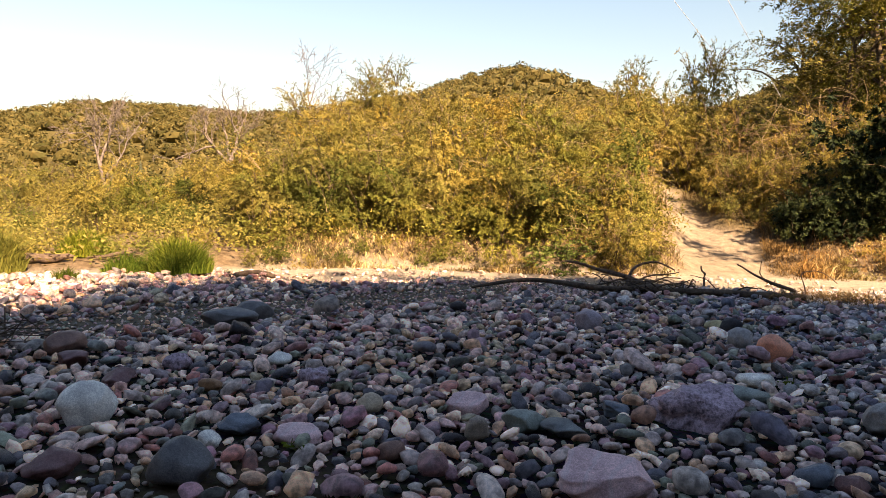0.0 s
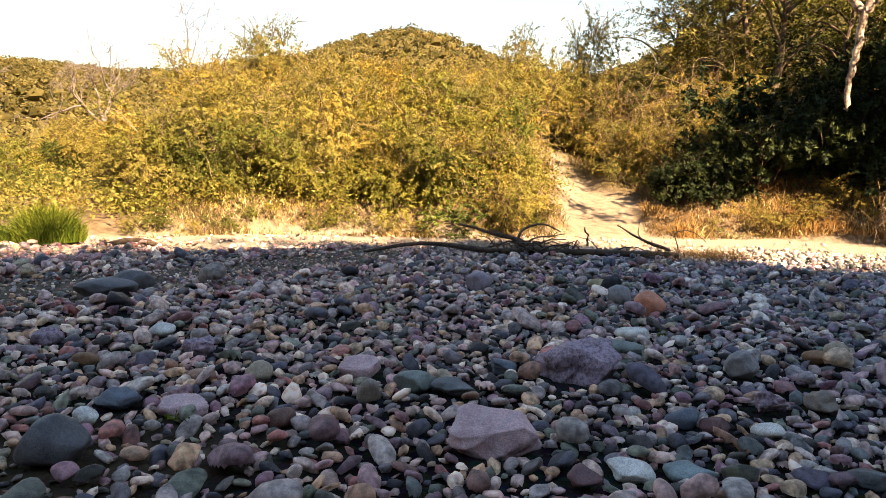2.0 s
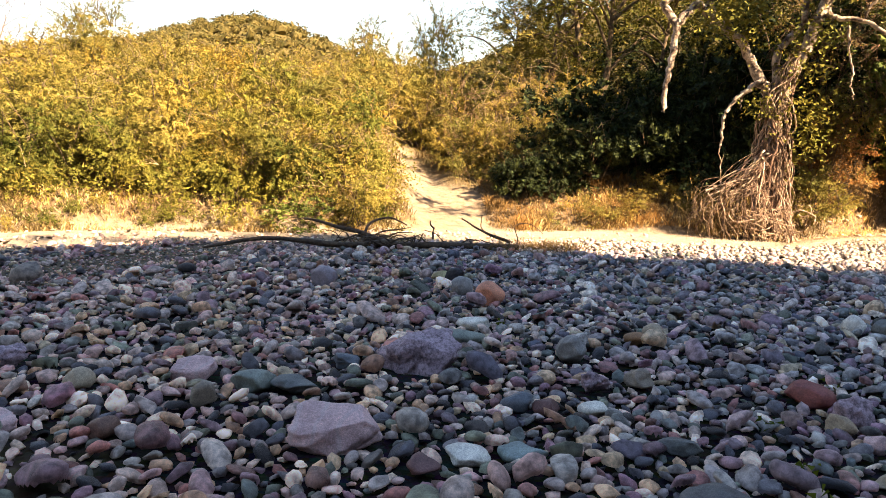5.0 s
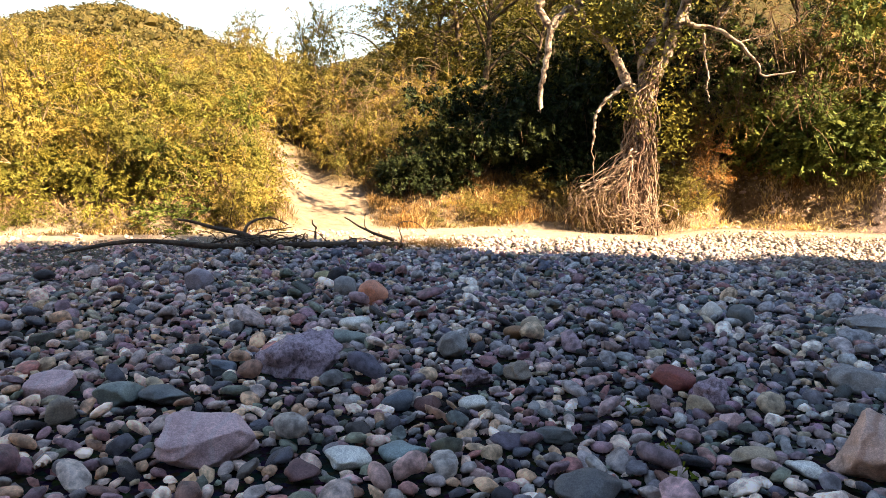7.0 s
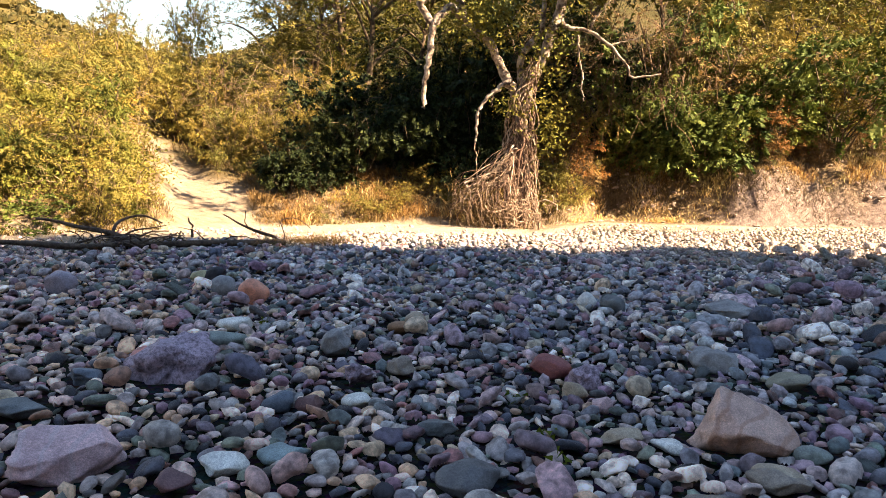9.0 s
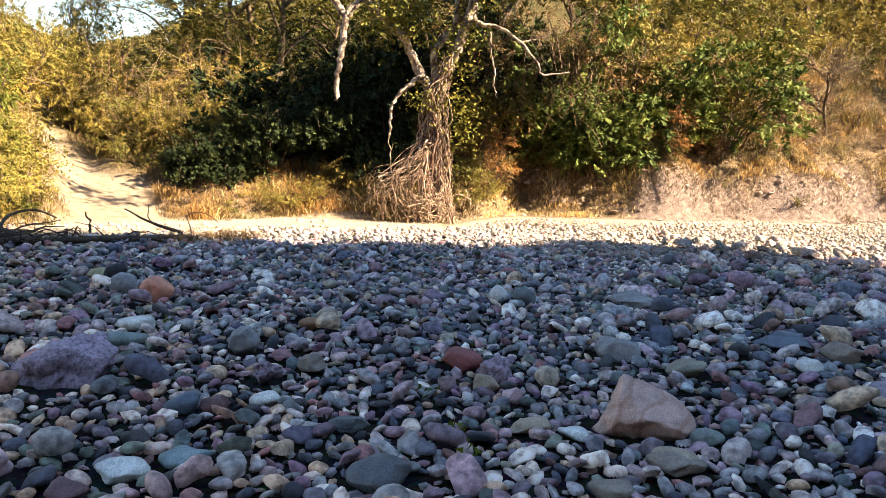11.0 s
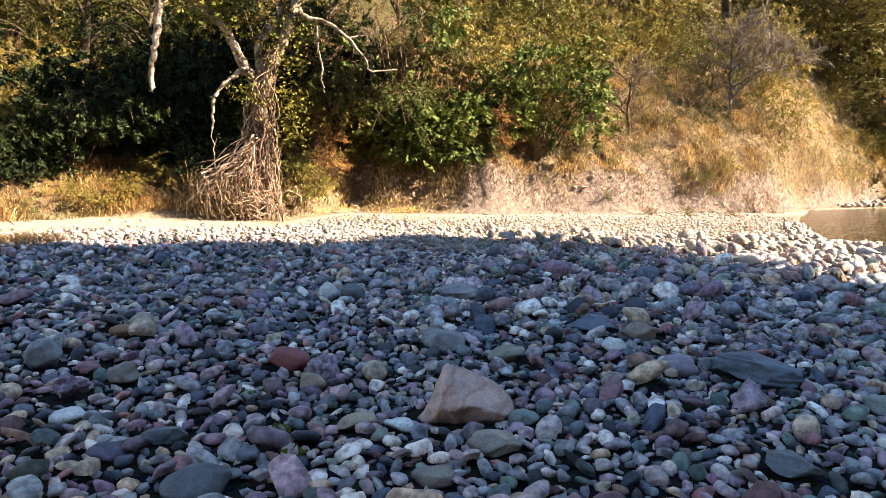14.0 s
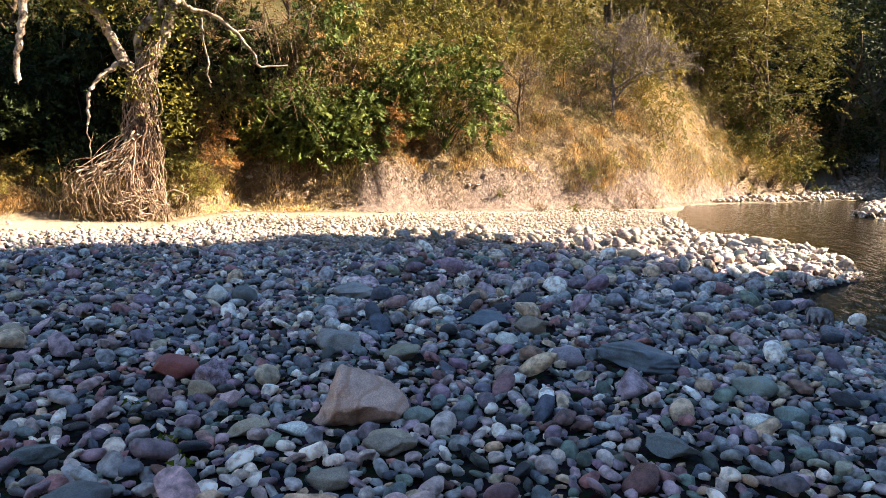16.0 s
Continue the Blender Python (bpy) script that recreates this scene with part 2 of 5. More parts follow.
M_BARK = bark_material("pale_bark", (0.055, 0.035, 0.024), (0.43, 0.34, 0.26), 5.0)
M_ROOT = bark_material("root_bark", (0.19, 0.125, 0.082), (0.50, 0.37, 0.265))
M_ROOT_BROWN = bark_material("brown_root_bark", (0.07, 0.038, 0.024), (0.22, 0.135, 0.09))
M_TANGLE = bark_material("reddish_dead_twigs", (0.07, 0.036, 0.018), (0.20, 0.115, 0.06))
M_TWIG = bark_material("twig_bark", (0.05, 0.034, 0.02), (0.14, 0.095, 0.055))
M_CANE = bark_material("dry_cane", (0.14, 0.10, 0.05), (0.30, 0.22, 0.12))
M_GREYWOOD = bark_material("grey_dead_wood", (0.075, 0.058, 0.05), (0.19, 0.15, 0.128))
M_DRIFT = bark_material("driftwood", (0.05, 0.032, 0.022), (0.13, 0.088, 0.058))
M_CACTUS = bark_material("cactus_skin", (0.03, 0.035, 0.017), (0.08, 0.08, 0.04))

M_WATER, bsdf_w = material("river_water", 0.1)
bsdf_w.inputs["Base Color"].default_value = (0.014, 0.010, 0.0045, 1)
bsdf_w.inputs["IOR"].default_value = 1.33
bsdf_w.inputs["Specular IOR Level"].default_value = 0.26
wpos = M_WATER.node_tree.nodes.new("ShaderNodeNewGeometry").outputs["Position"]
wmap = node(M_WATER, "ShaderNodeMapping")
wmap.inputs["Scale"].default_value = (0.55, 2.2, 1)
link(M_WATER, wpos, wmap.inputs[0])
bumped(M_WATER, noise_of(M_WATER, 2.6, 4, wmap.outputs[0]), 0.8, 0.09, bsdf_w)
M_CABLE, bsdf_c = material("cable", 0.6)
bsdf_c.inputs["Base Color"].default_value = (0.25, 0.25, 0.26, 1)

# ---- mesh helpers ----
rng = np.random.default_rng(7)


def mesh_of(name, verts, faces, smooth=True):
    """A mesh from an array of places and an array of faces that all have the same number of corners."""
    verts, faces = np.asarray(verts, np.float32), np.asarray(faces, np.int32)
    me = bpy.data.meshes.new(name)
    n, k = faces.shape
    me.vertices.add(len(verts))
    me.vertices.foreach_set("co", verts.ravel())
    me.loops.add(n * k)
    me.loops.foreach_set("vertex_index", faces.ravel())
    me.polygons.add(n)
    me.polygons.foreach_set("loop_start", np.arange(0, n * k, k, dtype=np.int32))
    me.polygons.foreach_set("use_smooth", np.full(n, smooth))
    me.update(calc_edges=True)
    return me


def put(name, me, mat, parent=None, label="", m=None):
    ob = new(name, me)
    if mat is not None and not me.materials:
        me.materials.append(mat)
    if parent is not None:
        ob.parent = parent
    if m is not None:
        ob.matrix_basis = m
    return tagged(ob, label)


def joined(pieces):
    """Pieces (verts, faces) as one pair of arrays."""
    vs, fs, at = [], [], 0
    for v, f in pieces:
        vs.append(v)
        fs.append(np.asarray(f) + at)
        at += len(v)
    return np.concatenate(vs), np.concatenate(fs)


def smoothstep(a, b, x):
    t = np.clip((x - a) / (b - a), 0, 1)
    return t * t * (3 - 2 * t)


def waves(x, y, seed=0, n=7, low=0.15, high=1.2):
    """Smooth unevenness, about -1 to 1."""
    r = np.random.default_rng(seed)
    out = 0 * x
    for _ in range(n):
        k, a, p = r.uniform(low, high), r.uniform(0, 6.28), r.uniform(0, 6.28)
        out = out + np.sin(k * (x * np.cos(a) + y * np.sin(a)) + p)
    return out / n * 1.6


def tube(points, radii, sides=6):
    """A bent, tapered stick as (verts, quads)."""
    p, r = np.asarray(points, float), np.asarray(radii, float)
    d = np.gradient(p, axis=0)
    d /= np.linalg.norm(d, axis=1)[:, None] + 1e-9
    ref = np.where(np.abs(d[:, 2:3]) > 0.9, [[1.0, 0, 0]], [[0, 0, 1.0]])
    u = np.cross(d, ref)
    u /= np.linalg.norm(u, axis=1)[:, None] + 1e-9
    w = np.cross(d, u)
    a = np.linspace(0, 2 * np.pi, sides, endpoint=False)
    v = p[:, None] + r[:, None, None] * (np.cos(a)[None, :, None] * u[:, None] + np.sin(a)[None, :, None] * w[:, None])
    i, j = np.meshgrid(np.arange(len(p) - 1), np.arange(sides), indexing="ij")
    k = (j + 1) % sides
    f = np.stack([i * sides + j, i * sides + k, (i + 1) * sides + k, (i + 1) * sides + j], -1).reshape(-1, 4)
    return v.reshape(-1, 3), f


def bend(points, n=8, wobble=0.0, r=rng):
    """A smooth line of n places through the given ones, with some wobble."""
    p = np.asarray(points, float)
    t = np.linspace(0, len(p) - 1, n)
    out = np.stack([np.interp(t, np.arange(len(p)), p[:, k]) for k in range(3)], -1)
    if wobble:
        out[1:-1] += r.normal(0, wobble * 2.0, (n - 2, 3))
    for _ in range(2):
        out[1:-1] = (out[:-2] + 2 * out[1:-1] + out[2:]) / 4
    return out


def leaf_mesh(places, length, width, r, tilt=1.0):
    """Many leaves as (verts, triangles): each a small pointed blade that hangs somehow at its place."""
    n = len(places)
    d = r.normal(0, 1, (n, 3))
    d[:, 2] = d[:, 2] * 0.7 * tilt - 0.1
    d /= np.linalg.norm(d, axis=1)[:, None]
    s = np.cross(d, r.normal(0, 1, (n, 3)))
    s /= np.linalg.norm(s, axis=1)[:, None] + 1e-9
    L = (length * r.uniform(0.6, 1.35, n))[:, None]
    W = (width * r.uniform(0.6, 1.35, n))[:, None]
    v = np.stack([places - d * L / 2 - s * W / 2, places - d * L / 2 + s * W / 2, places + d * L / 2], 1)
    return v.reshape(-1, 3), np.arange(3 * n).reshape(-1, 3)


def frond_mesh(bases, axes, ups, reach, per, length, width, r, droop=0.3):
    """Leafy twigs as (verts, triangles): small leaves in two ranks along each twig, more or less in one plane."""
    n = len(bases)
    unit = lambda a: a / (np.linalg.norm(a, axis=-1, keepdims=True) + 1e-9)
    axes, ups = unit(axes), unit(ups)
    t = (np.arange(per) + r.uniform(0, 1, (n, per))) / per
    R = np.broadcast_to(np.asarray(reach, float).reshape(-1, 1), (n, 1))
    p = bases[:, None] + axes[:, None] * (t * R)[..., None]
    p[..., 2] -= droop * R * t * t
    p = p + r.normal(0, 0.05, p.shape) * R[..., None]
    side = unit(np.cross(axes, ups))
    sign = np.where(np.arange(per) % 2, 1.0, -1.0)[None, :, None]
    d = unit(side[:, None] * sign * 0.85 + axes[:, None] * 0.55 + r.normal(0, 0.28, p.shape))
    s = unit(np.cross(d, ups[:, None] + r.normal(0, 0.35, p.shape)))
    L = length * r.uniform(0.6, 1.3, (n, per, 1)) * (1.15 - 0.5 * t[..., None])
    W = width * r.uniform(0.7, 1.3, (n, per, 1))
    v = np.stack([p - s * W / 2, p + s * W / 2, p + d * L], 2)
    return v.reshape(-1, 3), np.arange(3 * n * per).reshape(-1, 3)


def blade_mesh(roots, height, width, r, lean=0.35):
    """Grass blades as (verts, quads): narrow, bent over at the top."""
    n = len(roots)
    h = (height * r.uniform(0.45, 1.3, n)).reshape(-1, 1)
    a = r.uniform(0, 6.283, n)
    side = np.stack([np.cos(a), np.sin(a), 0 * a], -1) * width / 2
    b = r.uniform(0, 6.283, n)
    out = np.stack([np.cos(b), np.sin(b), 0 * b], -1) * (lean * r.uniform(0.1, 1.6, n))[:, None]
    tip = roots + h * (out + [0, 0, 1]) - h * [0, 0, 0.25] * np.linalg.norm(out, axis=1)[:, None]
    mid = roots + h * (0.35 * out + [0, 0, 0.6])
    v = np.stack([roots - side, roots + side, mid + side * 0.8, tip, mid - side * 0.8], 1).reshape(-1, 3)
    f = np.stack([[5 * k, 5 * k + 1, 5 * k + 2, 5 * k + 4] for k in range(n)])
    g = np.stack([[5 * k + 4, 5 * k + 2, 5 * k + 3, 5 * k + 3] for k in range(n)])
    return v, f, g[:, :3]


def blades(name, roots, height, width, r, mat, parent=None, lean=0.35):
    v, f, g = blade_mesh(roots, height, width, r, lean)
    me = mesh_of(name, v, np.concatenate([np.c_[f[:, 0], f[:, 1], f[:, 2]], np.c_[f[:, 0], f[:, 2], f[:, 3]], g]), False)
    return put(name, me, mat, parent)


# ---- the ground: one sheet, polar round the walker, out to the horizon ----
WATER_Z = -0.45
SHORE = np.array([(-180, 17), (-60, 14.5), (-32, 13.6), (-20, 13.2), (-12, 14.0), (-4, 14.5), (4, 14.5), (11, 14.3), (19, 15.3), (23, 15.6), (28, 16.6), (33, 17.2),
                  (39, 17.8), (43, 17.8), (48, 18.3), (54, 22.6), (57, 22.2), (65, 22.6), (75, 25.2), (83, 27.6), (86, 29.6), (88, 32.0), (90, 35.5), (92, 38.5), (94, 42), (96, 47), (98, 54), (100, 64), (103, 85), (110, 110), (180, 120)], float)
STEP = np.array([(-180, 0.1), (-25, 0.1), (-12, 0.2), (-4, 0.3), (10, 0.3), (18, 0.3), (28, 0.2), (45, 0.25), (52, 0.5), (60, 0.8), (90, 0.9), (95, 0.5), (180, 0.3)], float)
SLOPE = np.array([(-180, 0.02), (-25, 0.03), (-14, 0.10), (-6, 0.24), (2, 0.31), (12, 0.29), (18, 0.22), (21, 0.16), (26, 0.18), (32, 0.36), (45, 0.5), (60, 0.62), (80, 0.62), (88, 0.55), (93, 0.3), (97, 0.12), (102, 0.08), (180, 0.05)], float)
# crests out of view are raised to hold back low sky light
CREST = np.array([(-180, 12), (-100, 17), (-60, 15), (-47, 6), (-32, 5.7), (-26, 6.9), (-20, 6.7), (-14, 6.1), (-7.6, 5.9), (-2, 6.2), (3, 7.6), (7, 8.6), (11, 7.8), (15, 6.2), (22, 6.0), (40, 11), (60, 14), (90, 12), (110, 14), (140, 16), (180, 12)], float)
POOL = np.array([(6.2, -2.6), (7.1, -1.95), (8.1, -1.95), (9.0, -1.75), (9.8, -1.25), (10.9, -1.2), (12.0, -1.9), (13.3, -2.6), (15.0, -2.7), (17.6, -2.0), (18.3, -0.8), (19.0, 0.3), (23, 0.8),
                 (27.5, 0.9), (33, 0.7), (37, -1.8), (38, -3.2), (42, -5.4), (47, -9.5), (58, -13), (64, -17), (34, -14), (14, -10.5), (5, -9), (3.5, -6)], float)


def pool_distance(x, y):
    """Metres to the water's edge; below nought in the water."""
    best, inside = np.full(x.shape, 1e9), np.zeros(x.shape, bool)
    for (ax, ay), (bx, by) in zip(POOL, np.roll(POOL, -1, 0)):
        t = np.clip(((x - ax) * (bx - ax) + (y - ay) * (by - ay)) / ((bx - ax) ** 2 + (by - ay) ** 2), 0, 1)
        best = np.minimum(best, np.hypot(x - ax - t * (bx - ax), y - ay - t * (by - ay)))
        cross = ((ay > y) != (by > y)) & (x < (bx - ax) * (y - ay) / (by - ay + 1e-12) + ax)
        inside ^= cross
    return np.where(inside, -best, best)


def path_edges(s):
    """The bearings between which the footpath runs, s metres behind the shore."""
    return np.interp(s, [0, 3, 6, 9, 12], [19.6, 19.1, 18.5, 18.0, 17.7]) + 0.55 * np.sin(2.3 * s + 0.6), np.interp(s, [0, 3, 6, 9, 12], [26.6, 24.5, 21.3, 19.6, 18.5]) + 0.5 * np.sin(1.9 * s + 2.0)


def on_path(az, s):
    """1 on the footpath, falling to 0 a little beside it."""
    lo, hi = path_edges(s)
    return smoothstep(lo - 1.2, lo + 0.8, az) * (1 - smoothstep(hi - 0.8, hi + 1.0, az)) * (s < 12)


def ground_z(x, y):
    x, y = np.asarray(x, float), np.asarray(y, float)
    r, az = np.hypot(x, y), np.degrees(np.arctan2(x, y))
    plane = -0.0297 * np.clip(x, -14, 60) + 0.0087 * np.clip(y, -20, 30)
    plane = np.where(plane < -0.3, -0.3 + (plane + 0.3) * 0.25, plane)
    plane = np.maximum(plane, -0.42)
    z = plane + 0.025 * waves(x, y, 3, 7, 0.6, 2.6) * smoothstep(1.5, 4, r)
    s = r - np.interp(az, *SHORE.T) + 0.5 * waves(x, y, 5, 6, 0.4, 1.6)
    up = smoothstep(0, 1.0, s) * np.interp(az, *STEP.T) * (1 - on_path(az, s)) * (1 + 0.6 * smoothstep(27, 30, az) * (1 - smoothstep(44, 48, az))) + np.interp(az, *SLOPE.T) * 16 * (1 - np.exp(-np.clip(s - 0.8 * smoothstep(24, 27, az) * (1 - smoothstep(44, 48, az)), 0, None) / 16)) * 1.25
    up = up + smoothstep(1, 4, s) * 0.22 * waves(x, y, 9, 7, 0.4, 1.9) * (1 - 0.9 * smoothstep(15.5, 18, az) * (1 - smoothstep(26, 29, az)) * (s < 13))
    up = up + smoothstep(0, 0.6, s) * smoothstep(56, 62, az) * (0.14 * waves(x, y, 21, 9, 2, 6) + 0.16 * waves(x, y, 22, 9, 5, 12))
    z = z + np.where(s > 0, up, 0)
    far = smoothstep(45, 190, r) * np.interp(az, *CREST.T) * 0.0175 * 190 * (1 + 0.10 * waves(x / 12, y / 12, 2))
    z = z + far * np.where(r > 190, np.exp(-(r - 190) / 900), 1)
    # unseen hill behind the walker, its crest shaped to throw shade over the bar
    top = np.interp(x, [-70, 6, 14.7, 17.3, 20.8, 22.5, 24, 32, 40, 56, 64, 71, 120], [20, 26, 28.7, 31, 31.7, 31.9, 18, 16, 14, 14, 15, 34, 34])
    back = smoothstep(-13, -26, y) * top * (1 + 0.012 * waves(x, y, 4, 7, 0.3, 1.2)) * smoothstep(-130, -60, x)
    z = np.where(y < -12, np.maximum(z, back - 0.2), z)
    # the river bed
    d = pool_distance(x, y)
    z = np.where(d < 1.4, z + (np.minimum(z, WATER_Z + 0.02) - z) * (1 - smoothstep(0, 1.4, d)) * (y > -13), z)
    z = np.where(d < 0, np.maximum(WATER_Z + 0.02 + np.clip(d, -2.0, 0) * 0.28, -1.1), z)
    u, v = (x - 32.5) * 0.96 - (y + 6.6) * 0.26, (x - 32.5) * 0.26 + (y + 6.6) * 0.96
    return z + 0.75 * np.exp(-((u / 4.2) ** 2 + (v / 0.9) ** 2) ** 2)


AZ = np.radians(np.concatenate([np.arange(-180, -40, 3.0), np.arange(-40, 112, 0.5), np.arange(112, 180, 3.0)]))
RR = np.concatenate([[0.01], np.arange(0.8, 12, 0.3), np.arange(12, 40, 0.36), 40 * 1.045 ** np.arange(0, 99)])
GA, GR = np.meshgrid(AZ, RR, indexing="ij")
GX, GY = GR * np.sin(GA), GR * np.cos(GA)
GZ = ground_z(GX, GY)
na, nr = GA.shape
gi, gj = np.meshgrid(np.arange(na), np.arange(nr - 1), indexing="ij")
gk = (gi + 1) % na
ground_me = mesh_of("ground", np.stack([GX, GY, GZ], -1).reshape(-1, 3), np.stack([gi * nr + gj, gi * nr + gj + 1, gk * nr + gj + 1, gk * nr + gj], -1).reshape(-1, 4)[:, ::-1])
deg_a = np.degrees(GA)
over = GR - np.interp(deg_a, *SHORE.T) + 0.5 * waves(GX, GY, 5, 6, 0.4, 1.6)
trodden = on_path(deg_a, np.maximum(over, 0)) * (over > -1)
pale = smoothstep(-4.5, -2.0, over + 0.4 * waves(GX, GY, 8)) * smoothstep(-30, -15, deg_a)
pale = np.maximum(pale, smoothstep(-5.0, -3.0, over) * 0.8) * (GY > -2)
pale = np.where(deg_a > 60, np.maximum(pale, 0.5 * (GR > 14)), pale)
strip = np.exp(-((GY - 10.3 - 0.85 * GX) / 1.25) ** 4) * (1 - smoothstep(1.0, 2.4, GX)) * smoothstep(-6.5, -5, GX) * (GY > 0)
pale = np.maximum(pale, 0.62 * strip)
# brown silt patch among the near cobbles
silt_sun_mix = np.exp(-(((GX + 1.0) / 0.8) ** 2 + ((GY - 3.35) / 0.45) ** 2) ** 2)
edge = np.where(deg_a > 54, -0.9, 0.0)
earth = np.maximum(smoothstep(edge - 0.1, edge + 0.4, over) * (1 - 0.5 * trodden), np.maximum(0.6 * silt_sun_mix, 0.45 * strip))
earth = np.maximum(earth, 0.85 * smoothstep(46.5, 49, deg_a) * (1 - smoothstep(60, 64, deg_a)) * smoothstep(-1.7, -0.8, over))
wooded = smoothstep(38, 70, GR) * (over > 3)
wooded = np.maximum(wooded, smoothstep(2.5, 5, over) * 0.75 * (deg_a < 60) * (1 - trodden))
wooded = np.where(GY < -12, smoothstep(-12, -15, GY), wooded)
ashen = smoothstep(-1.0, -0.3, over) * (1 - smoothstep(0.5, 1.3, over + 0.5 * waves(GX, GY, 41, 7, 0.8, 3))) * smoothstep(59, 64, deg_a) * (GY > -10)
for key, values in (("pale", pale), ("earth", earth), ("wooded", wooded), ("ashen", ashen)):
    attr = ground_me.attributes.new(key, "FLOAT", "POINT")
    attr.data.foreach_set("value", values.astype(np.float32).ravel())
ground = tagged(put("ground", ground_me, M_GROUND), "stony river bed with painted-dark gaps, sandy edges and earth banks", "ground", kind="structure")

wv = np.array([(x, y, WATER_Z) for x, y in ((-2, -30), (70, -30), (70, 4), (-2, 4))], float)
water = tagged(put("water", mesh_of("water", wv, [[0, 1, 2, 3]]), M_WATER), "shallow brown river with ripples", "river", kind="structure")

# ---- stones ----


def stone_shape(seed, level, angular):
    """A unit stone (verts, triangles): a sphere with flats cut off it and some unevenness."""
    r = np.random.default_rng(seed)
    bm = bmesh.new()
    bmesh.ops.create_icosphere(bm, subdivisions=level, radius=1.0)
    v = np.array([p.co[:] for p in bm.verts])
    f = np.array([[c.index for c in q.verts] for q in bm.faces])
    bm.free()
    for _ in range(int(r.integers(4, 9))):
        n = r.normal(0, 1, 3)
        n /= np.linalg.norm(n)
        cut = r.uniform(0.48, 0.8) if angular else r.uniform(0.6, 0.88)
        v = v - np.maximum(0, v @ n - cut)[:, None] * n * (0.97 if angular else 0.88)
    k = r.normal(0, 1, (5, 3)) * 1.8
    v = v * (1 + 0.045 * np.sin(v @ k.T + r.uniform(0, 6, 5)).sum(1, keepdims=True))
    if angular:
        k = r.normal(0, 1, (6, 3)) * 5
        v = v * (1 + 0.012 * np.sin(v @ k.T + r.uniform(0, 6, 6)).sum(1, keepdims=True))
    return v / np.abs(v).max(0), f


def relief(v, seed, amp, low=4.0, high=16.0):
    """Uneven, partly cracked surface on a unit stone."""
    r = np.random.default_rng(seed)
    out = 0
    for k in range(14):
        f = low * (high / low) ** (k / 13)
        d = r.normal(0, 1, 3)
        w = np.sin(f * (v @ d) / np.linalg.norm(d) + r.uniform(0, 6.28) + 1.5 * np.sin(v @ r.normal(0, 2.5, 3)))
        out = out + (1 - 2 * np.abs(w) if k % 3 == 0 else w) / (1 + 0.5 * k)
    return v * (1 + amp * out[:, None] / 2)


def hewn(v, planes):
    """Cuts a unit stone flat along (normal, distance) planes."""
    for n, cut in planes:
        n = np.array(n, float) / np.linalg.norm(n)
        v = v - np.maximum(0, v @ n - cut)[:, None] * n * 0.86
    return v / np.abs(v).max(0)


HEWN = {"pink": [((1, 0.25, 0.1), 0.64), ((-1, 0.3, 0), 0.64), ((0.25, -1, 0.2), 0.62), ((-0.2, 1, 0), 0.64), ((0.06, -0.34, 0.94), 0.36)],
        "tan_boulder": [((0.60, -0.22, 0.76), 0.34), ((-0.85, -0.25, 0.42), 0.60), ((-0.1, -0.75, 0.65), 0.62), ((0, 0.9, 0.4), 0.55), ((0.2, -0.9, -0.35), 0.55)],
        "purple": [((-0.6, -0.3, 0.7), 0.6), ((0.5, -0.5, 0.6), 0.62), ((0, -1, 0.1), 0.6)]}
# (colour, x, y, width, height) of the stones that stand out
STONES_UPSTREAM = [
("pale", -2.02, 4.13, 0.32, 0.25),
    ("dark", -1.17, 3.32, 0.31, 0.21),
    ("maroon", -1.81, 3.36, 0.25, 0.13),
    ("dark", -2.16, 7.41, 0.59, 0.21),
    ("dark", -2.00, 7.85, 0.42, 0.20),
    ("orange", 3.16, 6.43, 0.31, 0.24),
    ("lilac", 1.75, 7.79, 0.32, 0.22),
    ("purple", 1.66, 4.42, 0.55, 0.33),
    ("pink", 0.83, 3.30, 0.44, 0.25),
    ("pink", 0.23, 4.50, 0.28, 0.15),
    ("blue", 1.18, 4.57, 0.23, 0.12),
    ("slate", 0.78, 4.11, 0.29, 0.10),
    ("green", 0.55, 4.19, 0.26, 0.12),
    ("brown", 0.26, 3.99, 0.16, 0.13),
    ("redbrown", -0.22, 3.66, 0.15, 0.10),
    ("tan", -0.41, 4.47, 0.19, 0.12),
    ("purple", -0.87, 5.14, 0.23, 0.13),
    ("pale", -1.26, 5.76, 0.22, 0.10),
    ("redbrown", -3.09, 5.92, 0.35, 0.19),
]
STONES_MIDDLE = [
    ("maroon", -2.82, 5.52, 0.25, 0.13),
    ("maroon", -2.26, 5.07, 0.23, 0.11),
    ("purple", -2.02, 5.56, 0.22, 0.12),
    ("rust", -1.57, 4.96, 0.17, 0.09),
    ("pink", -0.74, 3.91, 0.26, 0.10),
    ("blue", -1.12, 4.02, 0.26, 0.11),
    ("pale", -1.19, 3.75, 0.13, 0.10),
    ("yellow", 3.23, 7.96, 0.26, 0.12),
    ("grey", 3.08, 6.95, 0.25, 0.20),
    ("tan", 2.91, 6.00, 0.17, 0.07),
    ("green", 2.24, 5.00, 0.36, 0.12),
    ("pale", 2.54, 5.47, 0.29, 0.10),
    ("tan", 3.81, 4.65, 0.20, 0.13),
    ("rust", 3.57, 4.56, 0.21, 0.10),
    ("grey", 2.82, 4.30, 0.25, 0.19),
    ("purple", 2.57, 3.69, 0.24, 0.14),
    ("brown", 2.94, 3.69, 0.23, 0.13),
    ("teal", 1.62, 2.88, 0.26, 0.09),
    ("pale", 1.36, 2.93, 0.23, 0.08),
]
